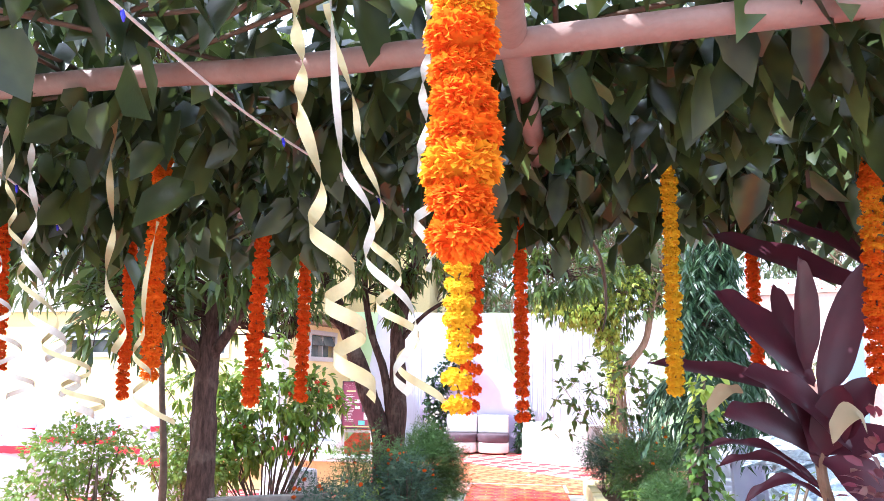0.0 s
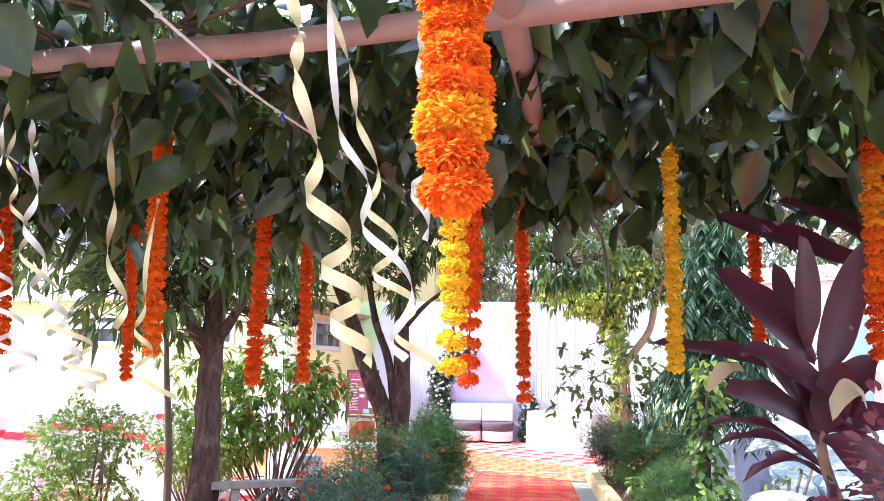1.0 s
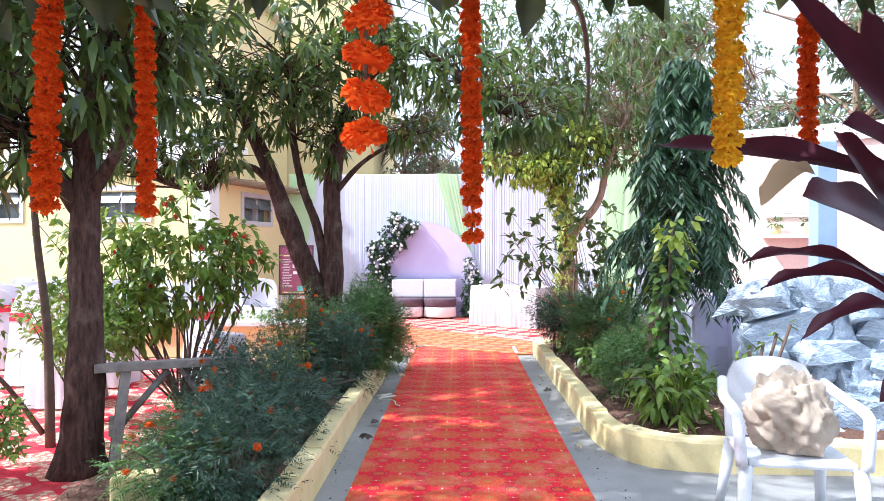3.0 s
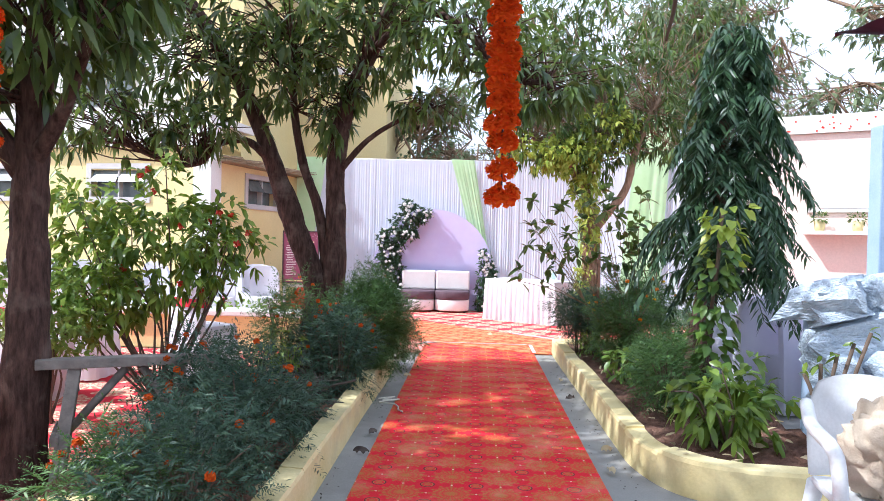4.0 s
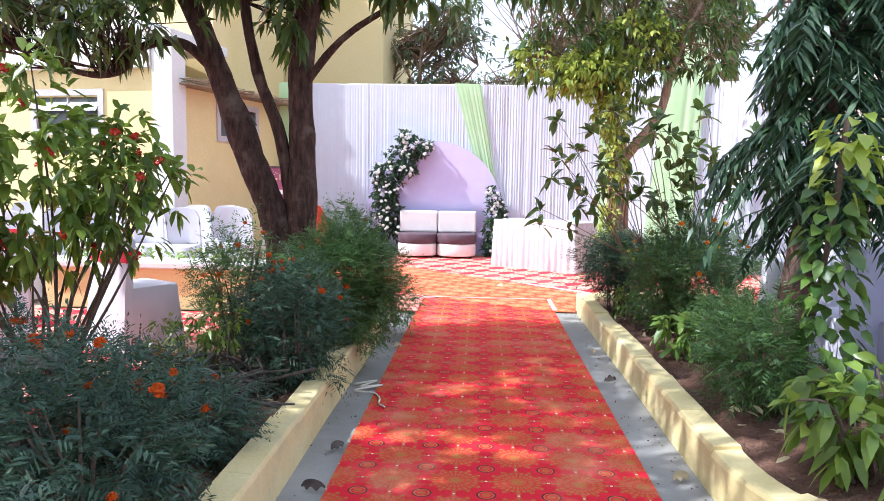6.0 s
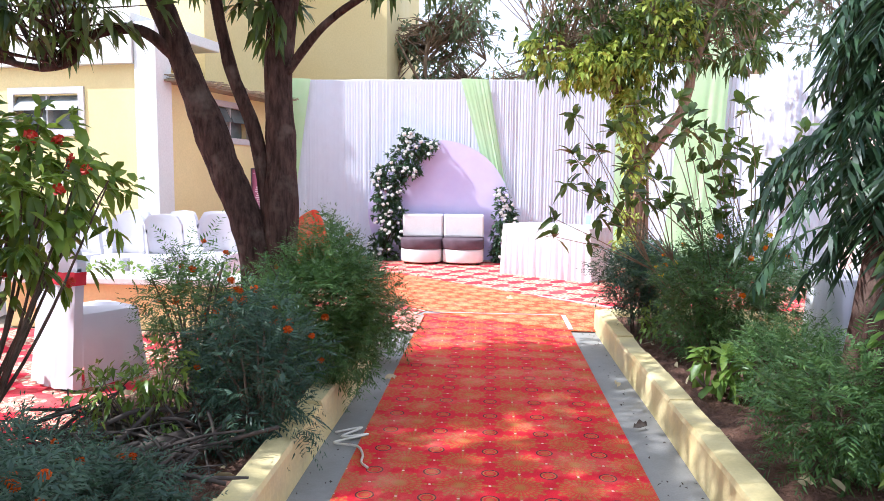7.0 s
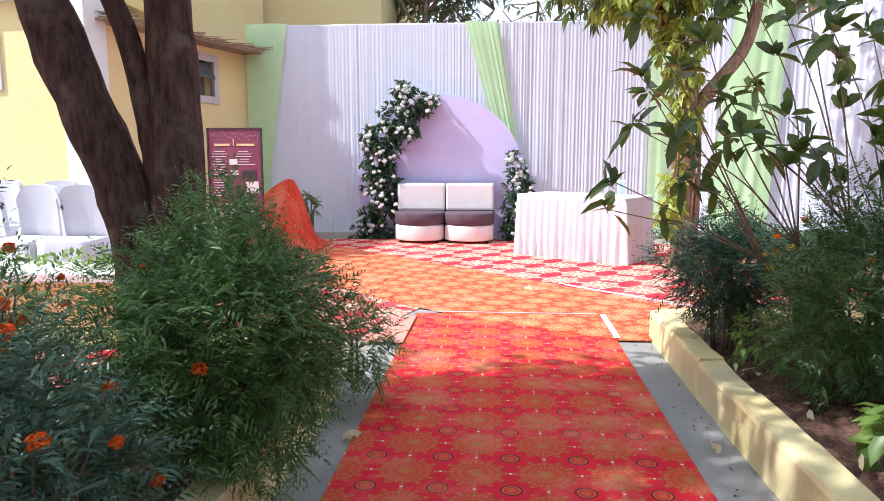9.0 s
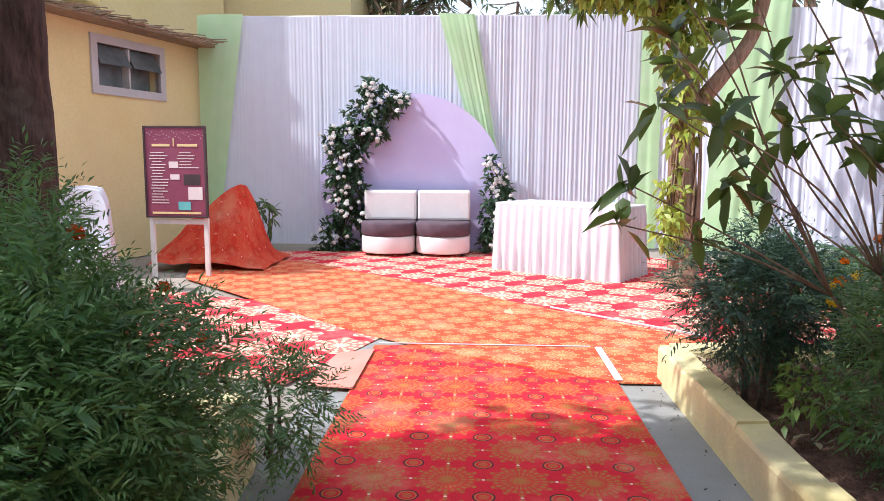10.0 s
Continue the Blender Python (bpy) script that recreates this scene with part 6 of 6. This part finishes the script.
# ---------------------------------------------------------------- covered chairs
def covered_chair(mat, sash, label, group):
    c = thing("covered_chair", label, "chair", group=group)
    W = 0.215
    rows = []
    for k in range(13):
        f = k / 12
        z = 0.02 + 0.86 * f
        taper = 1 + 0.16 * (1 - f) ** 2
        row = []
        for u in np.linspace(-1, 1, 15):
            wz = z + (0.035 * (1 - u ** 2) if k == 12 else 0) - (0.09 * max(0, abs(u) - 0.75) / 0.25 if k >= 11 else 0)
            fold_ = 0.012 * math.sin(u * 17 + 1.5) * (1 - f) ** 1.2
            row.append((u * W * taper, -0.22 + 0.035 * f - 0.05 * (1 - f) - 0.03 * (1 - u * u) - fold_, wz))
        rows.append(row)
    mb = MB().sheet(rows)
    mb.sheet([[(x, y + 0.055, z) for x, y, z in reversed(r)] for r in rows])
    mb.sheet([rows[-1], [(x, y + 0.055, z) for x, y, z in rows[-1]]])
    for e in (0, -1):
        mb.sheet([[r[e] for r in rows], [(r[e][0], r[e][1] + 0.055, r[e][2]) for r in rows]])
    part("back_cover", mb, mat, c)
    o = [(-W, -0.17), (-W - 0.01, 0.2), (-W + 0.04, 0.235), (W - 0.04, 0.235), (W + 0.01, 0.2), (W, -0.17)]
    pts = [Vector((*p, 0)) for p in o]
    ln = []
    for a, b in zip(pts, pts[1:]):
        ln += [a.lerp(b, i / 8) for i in range(8)]
    ln.append(pts[-1])
    rows = []
    for z, gr, am in ((0.47, 0.96, 0), (0.455, 1.0, 0), (0.3, 1.03, 0.006), (0.015, 1.12, 0.016)):
        rows.append([(p.x * gr + am * math.sin(i * 1.7), p.y * gr + am * math.cos(i * 1.9), z) for i, p in enumerate(ln)])
    sk = MB().sheet(rows)
    sk.add([(*p[:2], 0.47) for p in rows[0]], [tuple(range(len(rows[0])))])
    part("seat_cover", sk, mat, c)
    if sash:
        band = []
        for z in (0.655, 0.735):
            f = (z - 0.02) / 0.86
            y0 = -0.22 + 0.035 * f - 0.05 * (1 - f)
            w = W * (1 + 0.16 * (1 - f) ** 2) + 0.006
            band.append([(-w, y0 + 0.066, z), (-w, y0 - 0.006, z)] + [(u * w, y0 - 0.036 * (1 - u * u) - 0.007, z + 0.004 * math.sin(u * 9)) for u in np.linspace(-0.95, 0.95, 11)] + [(w, y0 - 0.006, z), (w, y0 + 0.066, z), (0, y0 + 0.068, z), (-w, y0 + 0.066, z)])
        part("sash", MB().sheet(band), M_REDCLOTH, c, "red satin sash")
    return c


q = random.Random(23)
first = covered_chair(M_WHITECLOTH, True, "white satin covered chair with a red sash", "seating with red sashes")
first.matrix_basis = pose(-4.9, 8.0, 0.008, rz=6)
spots = [(x, 8.0) for x in (-5.5, -6.1, -6.75, -7.4, -8.0)] + [(x, 9.15) for x in (-3.55, -4.15, -4.75, -5.35, -5.95, -6.6, -7.3, -8.0)] + [(x, 10.3) for x in (-4.1, -4.7, -5.3, -5.9, -6.55, -7.2)] + [(x, 7.0) for x in (-6.6, -7.3, -8.0)] + [(x, 11.2) for x in (-5.0, -5.6, -6.2, -6.9)] + [(-3.0, 8.2), (-3.6, 8.25), (-2.9, 7.2)]
for x, y in spots:
    copy_thing(first, pose(x + q.uniform(-0.06, 0.06), y + q.uniform(-0.08, 0.08), 0.008, rz=6 + q.uniform(-8, 8)))
copy_thing(first, pose(-1.95, 8.5, 0.008, rz=-30))
white = covered_chair(M_WHITECLOTH, False, "white satin covered chair by the yellow wall", "plain white seating")
white.matrix_basis = pose(-2.75, 12.5, 0.0, rz=175)
for x, y in ((-3.2, 12.5), (-3.8, 12.55), (-4.4, 12.55), (-5.0, 12.6), (-5.6, 12.65), (-6.2, 12.7), (-6.8, 12.75), (-2.98, 11.6), (-3.4, 11.6), (-3.95, 11.6), (-4.5, 11.65), (-2.45, 11.95)):
    copy_thing(white, pose(x, y, 0.0, rz=175 + q.uniform(-12, 12)))
mauve = covered_chair(M_PURPLECLOTH, False, "mauve satin covered chair behind the rock wall", "mauve seating")
mauve.matrix_basis = pose(2.98, 8.0, 0.0, rz=14)
for x, y in ((3.22, 7.85), (3.48, 7.7), (3.75, 7.75), (3.2, 8.6), (3.6, 8.5)):
    copy_thing(mauve, pose(x, y, 0.0, rz=14 + q.uniform(-8, 8)))
wt = thing("side_table", "white cloth covered table beside the planter", "table", (2.95, 9.0, 0.0), turn=-12)
part("tabletop", MB().box((0, 0, 0.66), (1.2, 0.7, 0.69), 0.012), M_WHITECLOTH, wt)
skirt([(0, 0.7), (0, 0), (1.2, 0), (1.2, 0.7), (0, 0.7)], 0.67, 8, parent=wt, amp=0.02, pleat=0.12)


# ---------------------------------------------------------------- flower columns at the stage
ROSE = [bloom(0.036, 40, 600 + s, flat=0.85).mesh("rose", M_ROSE) for s in range(3)]


def flower_column(label, blobs, roses, seed, spine):
    g = np.random.default_rng(seed)
    th = thing("flower_column", label, "flowers")
    lv, st = MB(), MB()
    cs = [Vector(b[0]) for b in blobs]
    st.tube([(cs[0].x, cs[0].y + 0.06, 0.0)] + [c + Vector((0, 0.06, 0)) for c in cs[:spine]], 0.012, 6)
    for c, r, n in blobs:
        p, d = in_blob(c, (r * 1.22, 0.13, r * 1.15), n, g, 0.2)
        p[:, 2] = np.maximum(p[:, 2], 0.03)
        add_whorls(lv, p, d, 9, 0.085, 0.036, g, 0.2, True, 0.0)
    part("stand", st, M_STEM, th)
    part("foliage", lv, M_ASHOKA, th, kind="stuff")
    for k in range(roses):
        c, r, _ = blobs[int(g.integers(len(blobs)))]
        o = part("rose", ROSE[k % 3], None, th)
        o.location = (c[0] + g.normal(0, r * 0.5), c[1] - 0.15 - g.uniform(0, 0.06), max(0.06, c[2] + g.normal(0, r * 0.5)))
        o.rotation_euler = tuple(g.uniform(-0.5, 0.5, 3))
        o.scale = [g.uniform(0.45, 0.85)] * 3
    return th


flower_column("tall curved column of leaves and white roses", [((-1.12, 15.55, 0.15), 0.26, 60), ((-0.98, 15.55, 0.45), 0.22, 60), ((-1.0, 15.55, 0.78), 0.23, 60), ((-1.02, 15.55, 1.1), 0.22, 55), ((-0.92, 15.55, 1.4), 0.22, 55), ((-0.72, 15.55, 1.68), 0.22, 55), ((-0.55, 15.55, 1.86), 0.2, 40), ((-0.34, 15.55, 1.86), 0.12, 16), ((-0.68, 15.55, 2.02), 0.13, 16), ((-1.2, 15.55, 1.42), 0.12, 12), ((-0.62, 15.55, 1.5), 0.12, 12)], 104, 1, 7)
flower_column("short column of leaves and white roses", [((0.84, 15.5, 0.15), 0.15, 34), ((0.86, 15.5, 0.42), 0.15, 34), ((0.9, 15.5, 0.68), 0.16, 34), ((0.90, 15.5, 0.9), 0.13, 22), ((0.80, 15.5, 1.1), 0.09, 10)], 42, 2, 5)
sp = leafy_bush("small_plant", "small dark leafy plant at the curtain foot", (-2.05, 15.5, 0.0), [((-2.05, 15.5, 0.42), (0.16, 0.12, 0.28), 18)], M_MANGO, 310, 0.16, 0.05, 4, 0.3, 0.0, cat="plant")


# ---------------------------------------------------------------- trestle, logs and litter
ts = thing("wooden_trestle", "weathered grey wooden trestle beside the bed", "trestle", (-1.60, 5.34, 0.0), turn=26)
part("top_plank", MB().box((0, -0.07, 0.625), (0.88, -0.005, 0.675), 0.006), M_WOOD, ts)
part("top_plank", MB().box((0.02, 0.005, 0.615), (0.86, 0.09, 0.665), 0.006), M_WOOD, ts)
for a in (0.10, 0.76):
    for sd_ in (-1, 1):
        part("leg", MB().box((-0.03, -0.022, 0), (0.03, 0.022, 0.66), 0.005, m=pose(a, sd_ * 0.20, 0.0, sd_ * 15, 7 if a < 0.5 else -7)), M_WOOD, ts)
    part("tie", MB().box((a - 0.02, -0.18, 0.26), (a + 0.02, 0.18, 0.31), 0.004), M_WOOD, ts)
part("brace", MB().tube([(0.14, 0.0, 0.28), (0.42, 0.0, 0.61)], 0.022, 6), M_WOOD, ts)
part("brace", MB().tube([(0.72, 0.0, 0.28), (0.50, 0.0, 0.61)], 0.022, 6), M_WOOD, ts)
for k, (a, b, r) in enumerate((((-1.2, 5.9, 0.2), (-0.6, 6.9, 0.26), 0.045), ((-1.25, 6.3, 0.2), (-0.75, 6.5, 0.24), 0.035), ((-1.0, 6.0, 0.28), (-0.55, 6.6, 0.22), 0.03), ((-1.3, 6.7, 0.19), (-0.7, 7.2, 0.22), 0.04))):
    th = thing("fallen_log", "dark dead branch lying in the bed", "log", group="dead branches")
    m = (Vector(a) + Vector(b)) / 2 + Vector((0.03, 0.02, 0.03))
    part("wood", MB().tube(curve([a, m, b], 5), [r * (1 - 0.03 * i) for i in range(11)], 8, 0.12, random.Random(k)), M_DEBRIS, th)
pile = thing("brush_pile", "heap of dark dead stalks in the bed", "brush")
rq = random.Random(31)
tw = MB()
for k in range(170):
    c = Vector((rq.uniform(-1.3, -0.45), rq.uniform(6.2, 7.15), 0.16 + abs(rq.gauss(0, 0.08))))
    d = Vector((rq.gauss(0, 1), rq.gauss(0, 1), rq.gauss(0.1, 0.35))).normalized() * rq.uniform(0.08, 0.3)
    tw.tube(curve([c - d, c + Vector((rq.gauss(0, 0.02), rq.gauss(0, 0.02), 0.02)), c + d], 3), rq.uniform(0.003, 0.010), 5)
part("brushwood", tw, M_DEBRIS, pile, kind="stuff")
br = thing("yellow_brick", "yellow washed block standing in the bed", "block", (-0.95, 4.5, 0.13), turn=15)
part("block", MB().box((-0.11, -0.07, 0), (0.11, 0.07, 0.15), 0.01), M_PLANTER, br)
rp = thing("white_rope", "tangled white rope on the concrete", "rope")
part("rope", MB().tube(curve([(-0.15, 7.66, 0.012), (-0.02, 7.72, 0.02), (-0.10, 7.58, 0.02), (0.03, 7.62, 0.022), (-0.12, 7.5, 0.02), (0.0, 7.46, 0.02), (0.05, 7.35, 0.022), (0.06, 7.26, 0.022), (0.10, 7.20, 0.022)], 8), 0.006, 6), M_SILVERRIB, rp)
for x, y, t_ in ((-0.06, 6.55, 20), (-0.03, 8.62, 70), (1.43, 6.0, 30), (1.45, 6.35, 120), (1.5, 7.9, 10), (-0.1, 6.15, 0), (1.48, 8.7, 80), (0.9, 11.9, 40)):
    o = thing("fallen_leaf", "dry curled leaf on the path", "leaf", group="fallen leaves")
    big_leaf([(x, y, 0.024), (x + 0.03 * math.cos(t_), y + 0.03 * math.sin(t_), 0.034), (x + 0.07 * math.cos(t_), y + 0.07 * math.sin(t_), 0.03), (x + 0.10 * math.cos(t_), y + 0.1 * math.sin(t_), 0.026)], 0.04, M_DRYLEAF if t_ > 25 else M_DEBRIS, o, int(x * 100 + 500))
g = np.random.default_rng(99)
sc = MB()
b = np.column_stack([np.concatenate([g.uniform(-1.3, -0.3, 120), g.uniform(1.7, 2.7, 120)]), np.concatenate([g.uniform(3.6, 9.3, 120), g.uniform(5.7, 10.3, 120)]), g.uniform(0.16, 0.2, 240)])
add_leaves(sc, b, g.normal(0, 1, (240, 3)) * [1, 1, 0.2], 0.08, 0.035, g, 0.0, 0.2, 0.45, True)
tagged(part("leaf_litter", sc, M_DRYLEAF), "dry leaf litter on the beds", "leaves", kind="stuff")

g = np.random.default_rng(123)
bits = MB()
n = 150
b = np.column_stack([np.concatenate([1.36 + 0.2 * g.random(100) ** 0.5, -0.19 + 0.17 * g.random(50)]), g.uniform(4.5, 10.3, n), np.full(n, 0.006)])
add_leaves(bits, b, g.normal(0, 1, (n, 3)) * [1, 1, 0.15], 0.018, 0.009, g, 0.0, 0.3, 0.5, False)
tagged(part("dry_bits", bits, M_DEBRIS), "dry plant crumbs on the concrete edge", "litter", kind="stuff")
leafy_bush("low_weed", "low yellow green weed by the planter edge", (1.86, 9.35, 0.1), [((1.86, 9.35, 0.3), (0.14, 0.2, 0.13), 40)], M_SHRUB, 320, 0.055, 0.022, 5, 0.3, 0.1, fine=False, cat="plant", stemr=0.004)
leafy_bush("low_weed", "low green weed in the bed", (2.3, 7.1, 0.1), [((2.3, 7.0, 0.24), (0.2, 0.3, 0.1), 46)], M_HIBISCUS, 321, 0.07, 0.028, 5, 0.3, 0.1, fine=False, cat="plant", stemr=0.004)
